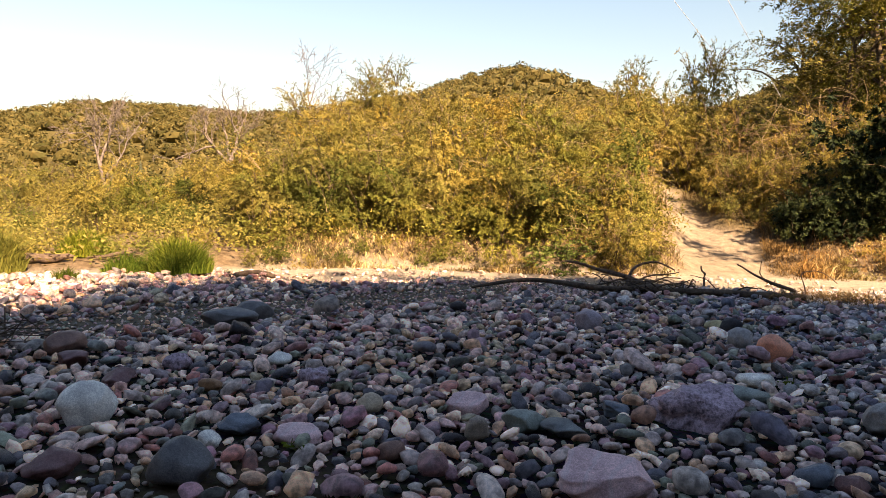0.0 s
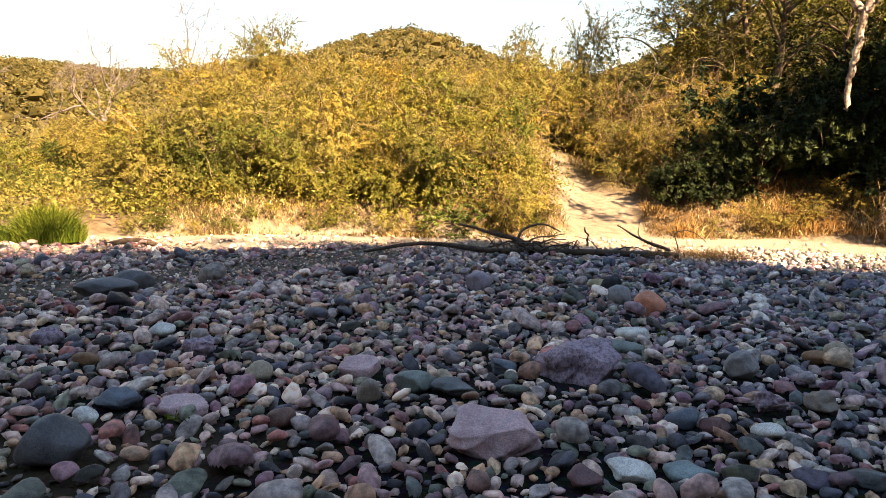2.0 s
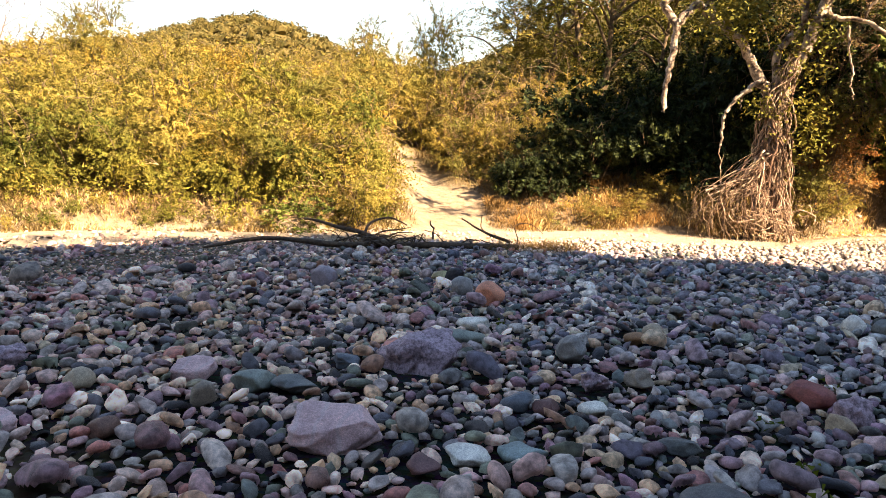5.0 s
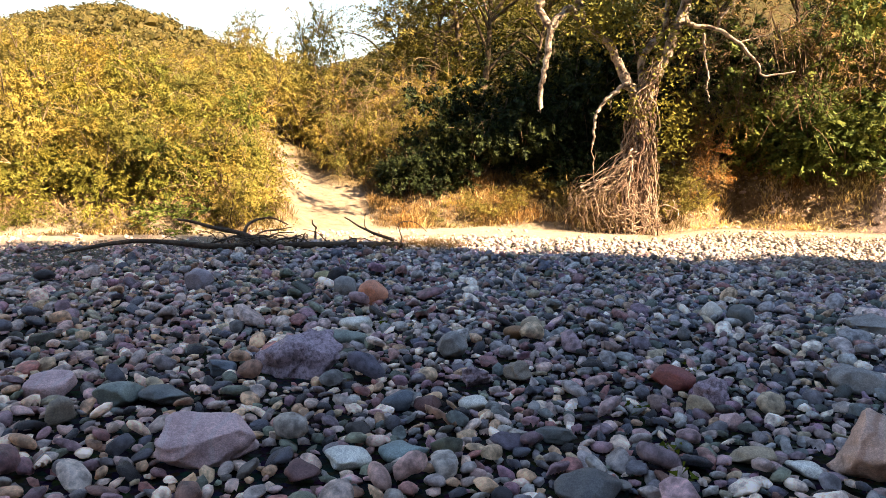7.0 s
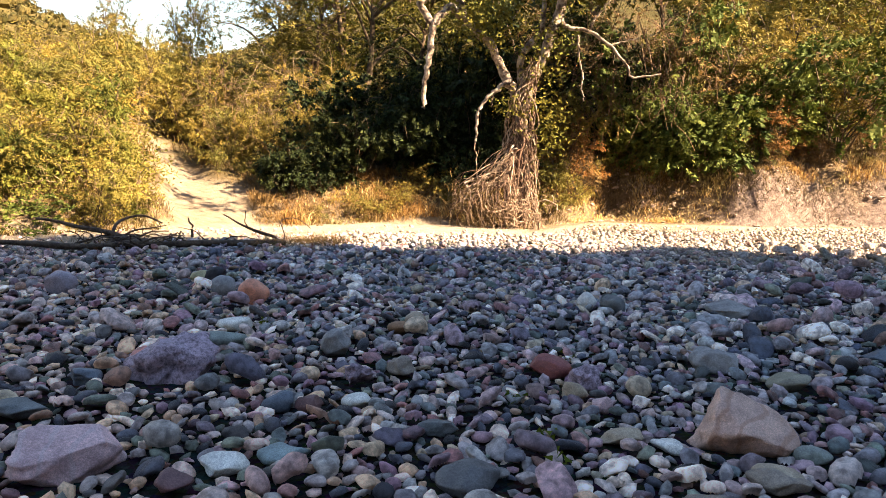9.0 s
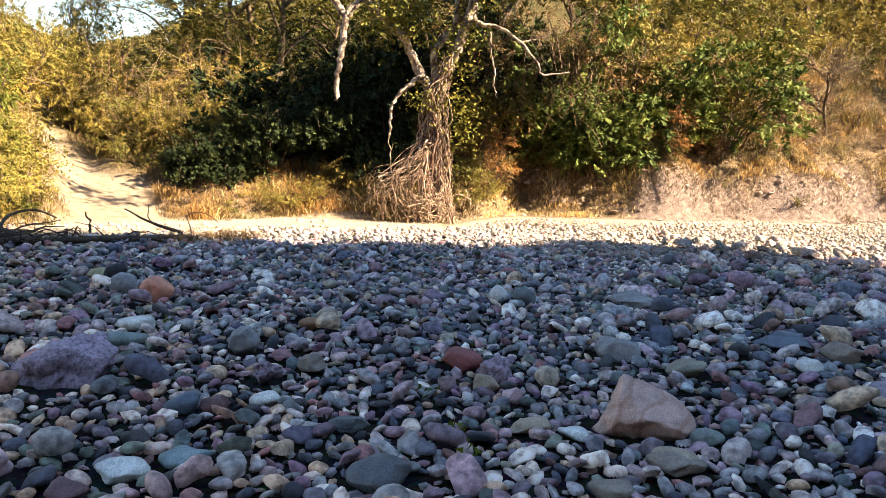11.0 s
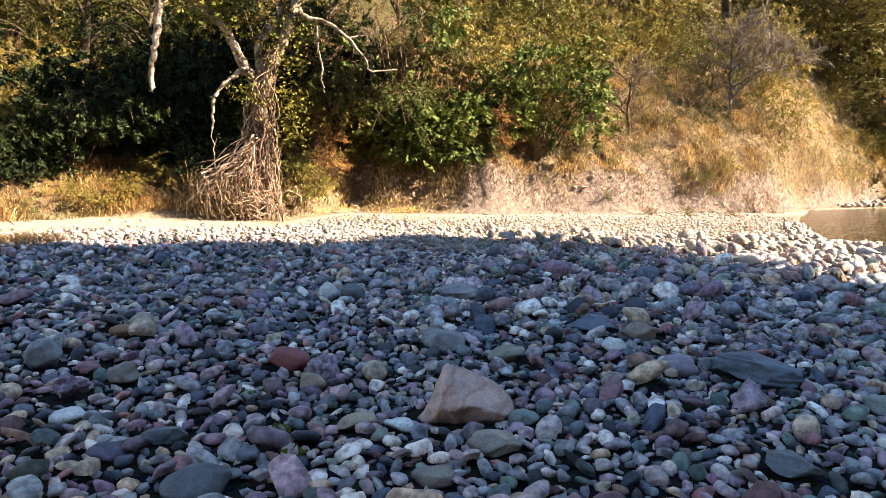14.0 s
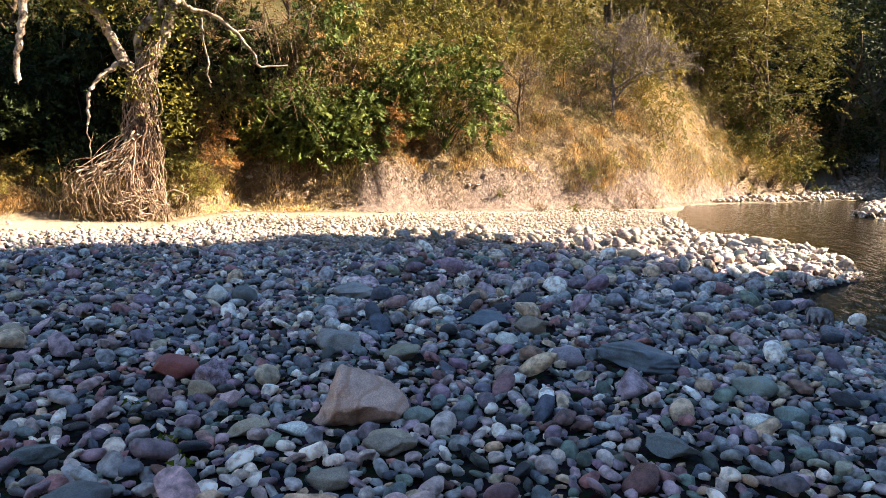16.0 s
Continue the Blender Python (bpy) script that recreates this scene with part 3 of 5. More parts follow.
STONES_BESIDE = [
    ("maroon", 2.08, 3.42, 0.17, 0.10),
    ("pale", 2.34, 3.33, 0.19, 0.08),
    ("maroon", 1.11, 2.86, 0.18, 0.09),
    ("blue", 1.94, 3.53, 0.20, 0.11),
    ("red", 3.77, 3.12, 0.30, 0.14),
    ("slate", 2.44, 2.71, 0.23, 0.09),
    ("dark", 2.11, 2.13, 0.28, 0.10),
    ("tan_boulder", 3.58, 1.68, 0.53, 0.275),
    ("tan", 3.09, 2.05, 0.23, 0.08),
    ("white", 5.87, 4.46, 0.23, 0.18),
    ("slate", 5.97, 4.20, 0.28, 0.18),
    ("grey", 6.87, 3.43, 0.46, 0.16),
    ("blue", 6.31, 1.78, 0.48, 0.15),
    ("brown", 6.30, 1.32, 0.33, 0.15),
    ("green", 3.67, 1.35, 0.19, 0.09),
    ("brown", 3.24, 1.32, 0.26, 0.09),
    ("lilac", 5.38, 0.84, 0.28, 0.14),
    ("purple", 3.71, 2.79, 0.26, 0.16),
    ("tan", 3.48, 2.66, 0.16, 0.12),
]
STONES_WATERSIDE = [
    ("pink", 3.43, 2.42, 0.13, 0.10),
    ("olive", 4.85, 1.97, 0.31, 0.11),
    ("pale", 5.71, 1.40, 0.21, 0.11),
    ("grey", 4.81, 2.49, 0.35, 0.16),
    ("white", 3.21, 1.85, 0.18, 0.06),
    ("blue", 5.59, 0.33, 0.62, 0.17),
    ("green", 5.23, -0.46, 0.31, 0.13),
    ("slate", 3.80, 0.03, 0.28, 0.10),
    ("white", 4.47, -0.42, 0.15, 0.08),
    ("teal", 4.64, -0.62, 0.21, 0.11),
    ("brown", 2.77, 1.39, 0.21, 0.07),
    ("tan", 3.28, 1.34, 0.23, 0.08),
    ("tan", 12.25, 1.05, 0.44, 0.25),
    ("grey", 15.43, -0.71, 0.49, 0.25),
    ("brown", 16.04, -1.21, 0.77, 0.27),
    ("tan", 12.16, -0.96, 0.39, 0.15),
]
BOULDERS = STONES_UPSTREAM + STONES_MIDDLE + STONES_BESIDE + STONES_WATERSIDE
ANGULAR = {"pink", "purple", "tan_boulder", "grey", "slate", "blue", "maroon", "brown"}
for n, (kind, x, y, w, h) in enumerate(BOULDERS):
    v, f = stone_shape(100 + n, 5 if w > 0.4 else 4 if w > 0.22 else 3, kind in ANGULAR)
    if kind in HEWN and w > 0.25:
        v = hewn(v, HEWN[kind])
    v = relief(v, 700 + n, 0.19 if kind == "purple" else 0.07 if kind in ANGULAR else 0.035, 4.0, 22.0 if kind == "purple" else 18.0)
    rot = math.degrees(math.atan2(-x, y)) + rng.uniform(-25, 25) * (w < 0.4)
    depth = w * rng.uniform(0.66, 0.86)
    v = v * (w / 2 * 1.04, depth / 2, h * 0.62)
    z = float(ground_z(x, y)) + h * 0.42 + 0.008
    size = "large" if w > 0.42 else "middle-sized" if w > 0.24 else "small"
    form = "blocky" if kind in ANGULAR else "rounded"
    tagged(put("boulder", mesh_of("boulder", v, f), M_STONE[kind], m=pose(x, y, z, rng.uniform(-9, 9), rng.uniform(-9, 9), rot)),
           f"{size} {form} {STONES[kind][0]} stone among the river cobbles", "stone", "stones that stand out on the river bar")

# the cobbles: sizes from large to small, laid where there is room
CELL, X0, Y0 = 0.025, -13.0, -6.0
room = np.zeros((int(39 / CELL), int(31 / CELL)), bool)


def claim(x, y, d, fill=0.80):
    """Whether a stone of diameter d finds room at (x, y); if so it takes it."""
    i, j, k = int((x - X0) / CELL), int((y - Y0) / CELL), max(1, int(d * 0.5 * fill / CELL))
    if i - k < 0 or j - k < 0 or i + k >= room.shape[0] or j + k >= room.shape[1]:
        return False
    patch = room[i - k:i + k + 1, j - k:j + k + 1]
    if patch.mean() > (0.10 if d > 0.075 else 0.3 if d > 0.05 else 0.5):
        return False
    patch[:] = True
    return True


for kind, x, y, w, h in BOULDERS:
    claim(x, y, w, 0.92)
laid = []
# larger stones towards the water
for az, r, d in zip(np.radians(rng.uniform(63, 100, 520)), rng.uniform(6.5, 16.5, 520), rng.uniform(0.16, 0.29, 520)):
    x, y = r * math.sin(az), r * math.cos(az)
    if rng.uniform() < (r - 4) / 9 and float(pool_distance(np.array(x), np.array(y))) > 0.0 and claim(x, y, d):
        laid.append((x, y, d))
for d, tries, reach in ((0.24, 30, 9.5), (0.19, 120, 10), (0.155, 420, 11), (0.125, 2300, 13), (0.10, 10000, 17), (0.08, 50000, 15.5), (0.06, 150000, 13.0), (0.045, 150000, 9.0), (0.033, 80000, 5.4), (0.025, 50000, 4.3)):
    az = np.radians(np.where(rng.uniform(0, 1, tries) < (0.10 if d > 0.08 else 0), rng.uniform(-180, 180, tries), rng.uniform(-42, 112, tries)))
    r = np.sqrt(rng.uniform(0.3, reach ** 2, tries))
    r = np.where((np.degrees(az) < -42) | (np.degrees(az) > 112), r * 0.5, r)
    xs, ys, ds = r * np.sin(az), r * np.cos(az), d * rng.uniform(0.78, 1.22, tries)
    shore = np.interp(np.degrees(az), *SHORE.T)
    wet = pool_distance(xs, ys)
    # fewer stones on the sandy strip and on the trodden shore
    sandy = np.exp(-((ys - 10.3 - 0.85 * xs) / 1.2) ** 4) * (1 - smoothstep(1.0, 2.4, xs)) * smoothstep(-6.5, -5, xs) * (0.993 if d > 0.05 else 0.95)
    sandy = np.maximum(sandy, smoothstep(-3.6, -2.4, r - shore) * smoothstep(-22, -10, np.degrees(az)) * np.where(np.degrees(az) > 66, 0.5, 0.95))
    ok = (rng.uniform(0, 1, tries) > sandy) & (wet > 0.0) & (r < shore - 0.3)
    for x, y, dd in zip(xs[ok], ys[ok], ds[ok]):
        if dd > 0.05 and math.hypot((x + 1.0) / 0.75, (y - 3.35) / 0.42) < 1 and rng.uniform() < 0.75:
            continue
        if claim(x, y, dd):
            laid.append((x, y, dd))
# fine gravel on the sandy strip
for x, y, d in zip(rng.uniform(-6, 2.2, 4500), rng.normal(0, 0.7, 4500), rng.choice([0.025, 0.035, 0.05, 0.07], 4500, p=[0.5, 0.36, 0.12, 0.02])):
    y += 10.3 + 0.85 * x
    if claim(x, y, d):
        laid.append((x, y, d))
# the bar goes on behind the walker
for az, r, d in zip(np.radians(rng.uniform(110, 320, 9000)), np.sqrt(rng.uniform(0.3, 64, 9000)), rng.uniform(0.07, 0.17, 9000)):
    x, y = r * math.sin(az), r * math.cos(az)
    if float(pool_distance(np.array(x), np.array(y))) > 0.0 and claim(x, y, d):
        laid.append((x, y, d))
for d, tries in ((0.10, 1200), (0.08, 4000), (0.06, 9000)):
    for az, q in zip(np.radians(rng.uniform(95, 325, tries)), np.sqrt(rng.uniform(0.0, 14, tries))):
        x, y, dd = q * math.sin(az), q * math.cos(az), d * rng.uniform(0.8, 1.2)
        if claim(x, y, dd):
            laid.append((x, y, dd))
# far gravel: the shore downstream, the spit, the islet and the bar beyond
for n, az0, az1, r0, r1, d in ((14000, 50, 95, 13.0, 27, 0.075), (1150, 84, 99, 11.5, 18.5, 0.16), (2600, 90.5, 102, 35, 66, 0.26)):
    az = np.radians(rng.uniform(az0, az1, n))
    r = rng.uniform(r0, r1, n)
    xs, ys = r * np.sin(az), r * np.cos(az)
    ok = (pool_distance(xs, ys) > (-0.15 if d == 0.16 else 0.1)) & (r < np.interp(np.degrees(az), *SHORE.T) - np.where(np.degrees(az) < 66, 3.4, np.where(np.degrees(az) < 78, 2.0, 0.3)) * rng.uniform(0.6, 1.1, n))
    laid += [(x, y, d * s) for x, y, s in zip(xs[ok], ys[ok], rng.uniform(0.55, 1.25, ok.sum()))]
for n in range(260):
    u, v = rng.normal(0, 1.7), rng.normal(0, 0.36)
    laid.append((32.5 + 0.96 * u + 0.26 * v, -6.6 - 0.26 * u + 0.96 * v, rng.uniform(0.2, 0.4)))
# wet stones along the water's edge
brink = np.random.default_rng(77)
az, q = np.radians(brink.uniform(70, 93, 9000)), brink.uniform(11.5, 24, 9000)
xs, ys = q * np.sin(az), q * np.cos(az)
ok = np.abs(pool_distance(xs, ys) - 0.05) < 0.30
laid += [(x, y, d) for x, y, d in zip(xs[ok], ys[ok], brink.uniform(0.05, 0.17, ok.sum()))]
laid = np.array(laid)
lr = np.hypot(laid[:, 0], laid[:, 1])
lz = ground_z(laid[:, 0], laid[:, 1])
flat = rng.uniform(0.44, 0.9, len(laid))
flat = np.where((lr > 8) & (laid[:, 2] > 0.11), flat * 1.15, flat)
slim = rng.uniform(0.35, 0.51, len(laid))
perch = np.where(laid[:, 2] > 0.07, rng.uniform(0.9, 1.5, len(laid)), rng.uniform(0.6, 1.25, len(laid)))
turn = rng.uniform(0, 6.283, len(laid))
tipped = rng.normal(0, 0.27, (len(laid), 2))
shape = rng.integers(0, 20, len(laid))
SHAPES = {lv: [stone_shape(500 + k, lv, k % 2 == 0) for k in range(20)] for lv in (1, 2, 3)}

near_order = np.argsort(np.where((lr > 2.2) & (laid[:, 2] > 0.095), lr, 1e6))[:300]
single = np.zeros(len(laid), bool)
single[near_order] = True


def laid_stones(pick, level):
    pieces = []
    for k in range(20):
        ii = np.where(pick & (shape == k))[0]
        if not len(ii):
            continue
        v0, f0 = SHAPES[level][k]
        f0 = f0[v0[f0][..., 2].mean(1) > -0.36]
        sc = np.stack([laid[ii, 2] * 0.58, laid[ii, 2] * slim[ii], laid[ii, 2] * 0.46 * flat[ii]], -1)
        v = v0[None] * sc[:, None]
        # lean, then turn
        v[..., 2] += tipped[ii, 0][:, None] * v[..., 0] + tipped[ii, 1][:, None] * v[..., 1]
        c, s = np.cos(turn[ii])[:, None], np.sin(turn[ii])[:, None]
        x, y = c * v[..., 0] - s * v[..., 1], s * v[..., 0] + c * v[..., 1]
        v = np.stack([x + laid[ii, 0][:, None], y + laid[ii, 1][:, None], v[..., 2] + (lz[ii] + sc[:, 2] * perch[ii])[:, None]], -1)
        f = f0[None] + (np.arange(len(ii)) * len(v0))[:, None, None]
        pieces.append((v.reshape(-1, 3), f.reshape(-1, 3)))
    return joined(pieces)


detail = np.where((lr < 3.4) & (laid[:, 2] > 0.085), 3, np.where((lr < 4.6) & (laid[:, 2] > 0.072), 2, 1))
detail = np.where((detail == 1) & (laid[:, 2] > 0.13) & (lr < 12), 2, detail)
detail = np.where((laid[:, 1] < 0) & (laid[:, 0] < 3), 1, detail)
rest = joined([laid_stones(~single & (detail == lv), lv) for lv in (3, 2, 1)])
tagged(put("cobbles", mesh_of("cobbles", *rest), M_COBBLES, ground, "rounded grey, purple and brown river cobbles"), kind="stuff")

# crumbled earth and clods along the cut bank downstream
n = 1700
az = rng.uniform(48, 93, n)
q = np.interp(az, *SHORE.T) + rng.normal(0.3, 0.6, n)
cx, cy = q * np.sin(np.radians(az)), q * np.cos(np.radians(az))
cz, cd = ground_z(cx, cy), rng.choice([0.014, 0.022, 0.032, 0.05, 0.09], n, p=[0.34, 0.3, 0.2, 0.12, 0.04])
bits = []
for k in range(n):
    v, f = SHAPES[1][2 * (k % 10)]
    a = rng.uniform(0, 6.283)
    v = v * rng.uniform(0.6, 1.3, 3) * cd[k]
    bits.append((np.stack([math.cos(a) * v[:, 0] - math.sin(a) * v[:, 1] + cx[k], math.sin(a) * v[:, 0] + math.cos(a) * v[:, 1] + cy[k], v[:, 2] * 0.7 + cz[k]], -1), f))
tagged(put("earth_clods", mesh_of("earth_clods", *joined(bits), False), M_CLOD), "ashen pinkish clods of crumbled earth along the cut bank", "earth", kind="stuff")

# ---- plants ----


def plant(name, label, category, group="", parts=(), at=None):
    root = new(name)
    for pn, me, mat in parts:
        tagged(put(pn, me, mat, root), kind="stuff" if pn in ("branchwork", "foliage", "crown", "limbwork") else "")
    tagged(root, label, category, group)
    if at is not None:
        root.matrix_basis = at
    return root


def bush_parts(seed, leafs, mat, h=2.0, w=2.2, length=0.105, width=0.06, sprays=8, lumps=7, clusters=170, twigs=10):
    """A shrub about h high and w wide: bent stems from the base, leaf clusters on lobes, long sprays over the top."""
    r = np.random.default_rng(seed)
    lobes = np.stack([r.uniform(-0.36, 0.36, lumps) * w, r.uniform(-0.36, 0.36, lumps) * w, r.uniform(0.10, 0.78, lumps) * h], -1)
    lobe_r = r.uniform(0.15, 0.28, lumps)
    which = r.integers(0, lumps, clusters)
    d = r.normal(0, 1, (clusters, 3))
    d /= np.linalg.norm(d, axis=1)[:, None]
    cen = lobes[which] + d * (lobe_r[which] * r.uniform(0.35, 0.85, clusters))[:, None] * (w, w, h * 0.8)
    cen[:, 2] = np.abs(cen[:, 2]) + 0.04
    per = max(4, leafs // clusters)
    axes = d * (1, 1, 0.7) + r.normal(0, 0.4, d.shape) + [0, 0, 0.2]
    ups = d * 0.75 + r.normal(0, 0.35, d.shape) + [0, 0, 0.6]
    green = [frond_mesh(cen, axes, ups, r.uniform(0.17, 0.36, clusters) * (w + h) / 4.2, per, length, width, r)]
    sticks = []
    for k in range(twigs):
        e = cen[r.integers(0, clusters)]
        b = np.array([r.normal(0, 0.10), r.normal(0, 0.10), -0.15])
        m = (b + e) / 2 + [r.normal(0, 0.15), r.normal(0, 0.15), 0.2 * h * r.uniform(0, 1)]
        sticks.append(tube(bend([b, m, e], 4, 0.03, r), np.linspace(0.020, 0.006, 4) * h / 2, 3))
    for k in range(sprays):
        b = lobes[r.integers(0, lumps)] + [0, 0, 0.1]
        a = r.uniform(0, 6.283)
        out = np.array([math.cos(a), math.sin(a), 0]) * r.uniform(0.15, 0.6) * w * 0.6
        e = b + out + [0, 0, r.uniform(0.2, 0.5) * h * 0.75]
        line = bend([b, b + out * 0.3 + [0, 0, 0.26 * h], e], 5, 0.02, r)
        sticks.append(tube(line, np.linspace(0.010, 0.004, 5), 3))
        t = r.uniform(0.8, 4.0, 7)
        on = np.stack([np.interp(t, np.arange(5), line[:, c]) for c in range(3)], -1)
        green.append(frond_mesh(on, r.normal(0, 0.6, on.shape) + (e - b) / np.linalg.norm(e - b) * 0.7, r.normal(0, 0.4, on.shape) + [0, 0, 0.8], 0.16, 8, length * 0.85, width * 0.85, r))
    return [("branchwork", mesh_of("branchwork", *joined(sticks)), M_TWIG), ("foliage", mesh_of("foliage", *joined(green), False), mat)]


def bare_tree_parts(seed, h, mat, spread=0.55, depth=5, r0=0.09, lean=(0, 0), kids=3):
    """A leafless tree: forking branches down to twigs."""
    r = np.random.default_rng(seed)
    sticks = {"trunk": [], "branchwork": []}

    def grow(p, d, length, rad, level):
        n = 5
        pts = [p]
        for _ in range(n - 1):
            d = d + r.normal(0, 0.13, 3)
            d /= np.linalg.norm(d)
            pts.append(pts[-1] + d * length / (n - 1))
        sticks["trunk" if level == 0 else "branchwork"].append(tube(pts, np.maximum(np.linspace(rad, rad * 0.62, n), 0.008), 6 if level < 2 else 3))
        if level >= depth:
            return
        for k in range(kids if level else 3):
            at = pts[-1] if k == 0 else pts[int(r.integers(2, n))]
            nd = d + r.normal(0, spread, 3) + [0, 0, 0.12]
            grow(at, nd / np.linalg.norm(nd), length * r.uniform(0.55, 0.82), rad * 0.58, level + 1)
    grow(np.array([0, 0, -0.2]), np.array([lean[0], lean[1], 1.0]), h * 0.36, r0, 0)
    return [(k, mesh_of(k, *joined(v)), mat) for k, v in sticks.items()]


def tree_parts(seed, h, leafs, mat, w=3.0, r0=0.14, length=0.12, width=0.055, bottom=0.35, clusters=300, bark=M_TWIG):
    """A tree with a tapered trunk, limbs and a ragged crown of leaf clusters with gaps."""
    r = np.random.default_rng(seed)
    trunk = bend([(0, 0, -0.3), (r.normal(0, 0.2), r.normal(0, 0.2), h * 0.3), (r.normal(0, 0.4), r.normal(0, 0.4), h * 0.75)], 9, 0.03, r)
    sticks, lobes = [], []
    for k in range(11):
        t = r.uniform(3.0, 8.0)
        b = np.array([np.interp(t, np.arange(9), trunk[:, c]) for c in range(3)])
        a = r.uniform(0, 6.283)
        e = b + np.array([math.cos(a), math.sin(a), 0]) * w * r.uniform(0.25, 0.5) + [0, 0, h * r.uniform(0.05, 0.24)]
        e[2] = max(e[2], bottom * h)
        sticks.append(tube(bend([b, (b + e) / 2 + [0, 0, 0.1 * h], e], 6, 0.04, r), np.linspace(r0 * 0.45, r0 * 0.12, 6), 4))
        lobes.append(e)
    lobes = np.array(lobes)
    which = r.integers(0, len(lobes), clusters)
    d = r.normal(0, 1, (clusters, 3))
    d /= np.linalg.norm(d, axis=1)[:, None]
    cen = lobes[which] + d * (r.uniform(0.25, 1.0, clusters))[:, None] * (w * 0.26, w * 0.26, h * 0.12)
    per = max(4, leafs // clusters)
    axes = d * (1, 1, 0.35) + r.normal(0, 0.4, d.shape)
    green = frond_mesh(cen, axes, r.normal(0, 0.3, d.shape) + d * 0.35 + [0, 0, 0.9], r.uniform(0.3, 0.6, clusters), per, length, width, r, 0.25)
    return [("trunk", mesh_of("trunk", *tube(trunk, np.linspace(r0, r0 * 0.35, 9), 8)), bark), ("limbwork", mesh_of("limbwork", *joined(sticks)), bark),
            ("crown", mesh_of("crown", *green, False), mat)]


def polar(az, r):
    x, y = r * math.sin(radians(az)), r * math.cos(radians(az))
    return x, y, float(ground_z(x, y))


def spot(az, r, scale=1.0, sz=None, turn_deg=None, sink=0.08):
    x, y, z = polar(az, r)
    t = rng.uniform(0, 360) if turn_deg is None else turn_deg
    return pose(x, y, z - sink, rng.uniform(-6, 6), rng.uniform(-6, 6), t) @ Matrix.Diagonal((scale, scale, sz or scale, 1))


# the kinds of shrub, each built once and then copied
KINDS = {
    "olive": ("olive-green thorny shrub in late sun on the river bank", "shrub", [bush_parts(11, 9600, M_LEAF["olive"], length=0.066, width=0.025, clusters=300), bush_parts(12, 9600, M_LEAF["olive"], lumps=9, length=0.066, width=0.025, clusters=360), bush_parts(13, 9600, M_LEAF["olive"], sprays=14, length=0.066, width=0.025, clusters=360)]),
    "yellow": ("yellowing feathery shrub high on the bank", "shrub", [bush_parts(21, 6400, M_LEAF["yellow"], sprays=22, lumps=7, clusters=260, length=0.068, width=0.026), bush_parts(22, 6400, M_LEAF["yellow"], sprays=26, clusters=260, length=0.068, width=0.026)]),
    "tall": ("tall olive-green feathery shrub on the upper bank", "shrub", [bush_parts(15, 6400, M_LEAF["olive"], sprays=20, lumps=8, clusters=300, length=0.068, width=0.026), bush_parts(16, 6400, M_LEAF["olive"], sprays=16, clusters=300, length=0.068, width=0.026)]),
    "green": ("green leafy shrub at the foot of the bank", "shrub", [bush_parts(31, 8000, M_LEAF["green"], length=0.066, width=0.029, sprays=3, clusters=330), bush_parts(32, 8000, M_LEAF["green"], length=0.066, width=0.029, sprays=5, clusters=330)]),
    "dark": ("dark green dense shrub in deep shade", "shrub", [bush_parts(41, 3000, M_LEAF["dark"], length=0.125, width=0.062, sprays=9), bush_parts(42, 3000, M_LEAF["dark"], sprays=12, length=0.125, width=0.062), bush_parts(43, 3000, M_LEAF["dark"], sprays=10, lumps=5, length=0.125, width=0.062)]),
    "dry": ("dry brown brushwood with bare twigs on the bank", "shrub", [bush_parts(51, 3000, M_LEAF["dry"], twigs=80, sprays=16, clusters=190, length=0.055, width=0.03), bush_parts(52, 2800, M_LEAF["dry"], twigs=90, sprays=12, clusters=190, length=0.055, width=0.03)]),
}
for kind, seed, n in (("olive", 17, 3000), ("green", 37, 3000), ("yellow", 27, 3000), ("dry", 57, 1600)):
    KINDS[kind + "_low"] = (*KINDS[kind][:2], [bush_parts(seed + k, n, M_LEAF[kind], length=0.10, width=0.036, sprays=7, clusters=190, twigs=40 if kind == "dry" else 6) for k in (0, 1)])
KINDS["leafy"] = ("green broad-leaved shrub hanging over the cut bank", "shrub", [bush_parts(45 + k, 3200, M_LEAF["fresh"], length=0.11, width=0.065, sprays=9, lumps=10, clusters=230, twigs=16) for k in (0, 1)])
KINDS["rusty"] = ("rust-brown dead shrub on the dry slope", "shrub", [bush_parts(58, 2600, M_LEAF["rusty"], twigs=50, sprays=10, clusters=190, length=0.07, width=0.04)])
started = {}
# coarser shrubs for what lies far off, joined into scrub
FAR, far_leaves, far_twigs = {}, {}, []
for n, kind in enumerate(("olive", "yellow", "green", "dark", "dry", "rusty")):
    FAR[kind] = [bush_parts(160 + 3 * n + k, 1700, M_LEAF[kind], sprays=12, clusters=150, length=0.055 if kind in ("dry", "rusty") else 0.08, width=0.028 if kind in ("dry", "rusty") else 0.042, twigs=24 if kind == "dry" else 3) for k in (0, 1, 2)]
FAR["tall"], FAR["leafy"] = FAR["olive"], (KINDS["leafy"][2] * 2)[:3]


def arrays(me, m):
    v = np.empty(len(me.vertices) * 3, np.float32)
    me.vertices.foreach_get("co", v)
    f = np.empty(len(me.loops), np.int32)
    me.loops.foreach_get("vertex_index", f)
    return v.reshape(-1, 3) @ np.array(m)[:3, :3].T + np.array(m)[:3, 3], f.reshape(len(me.polygons), -1)


def shrub(kind, at):
    label, category, variants = KINDS[kind]
    k = int(rng.integers(0, len(variants)))
    if (kind, k) not in started:
        started[kind, k] = plant("shrub", label, category, f"{kind.split(chr(95))[0]} shrubs on the bank", variants[k], at)
    else:
        copy_thing(started[kind, k], at)


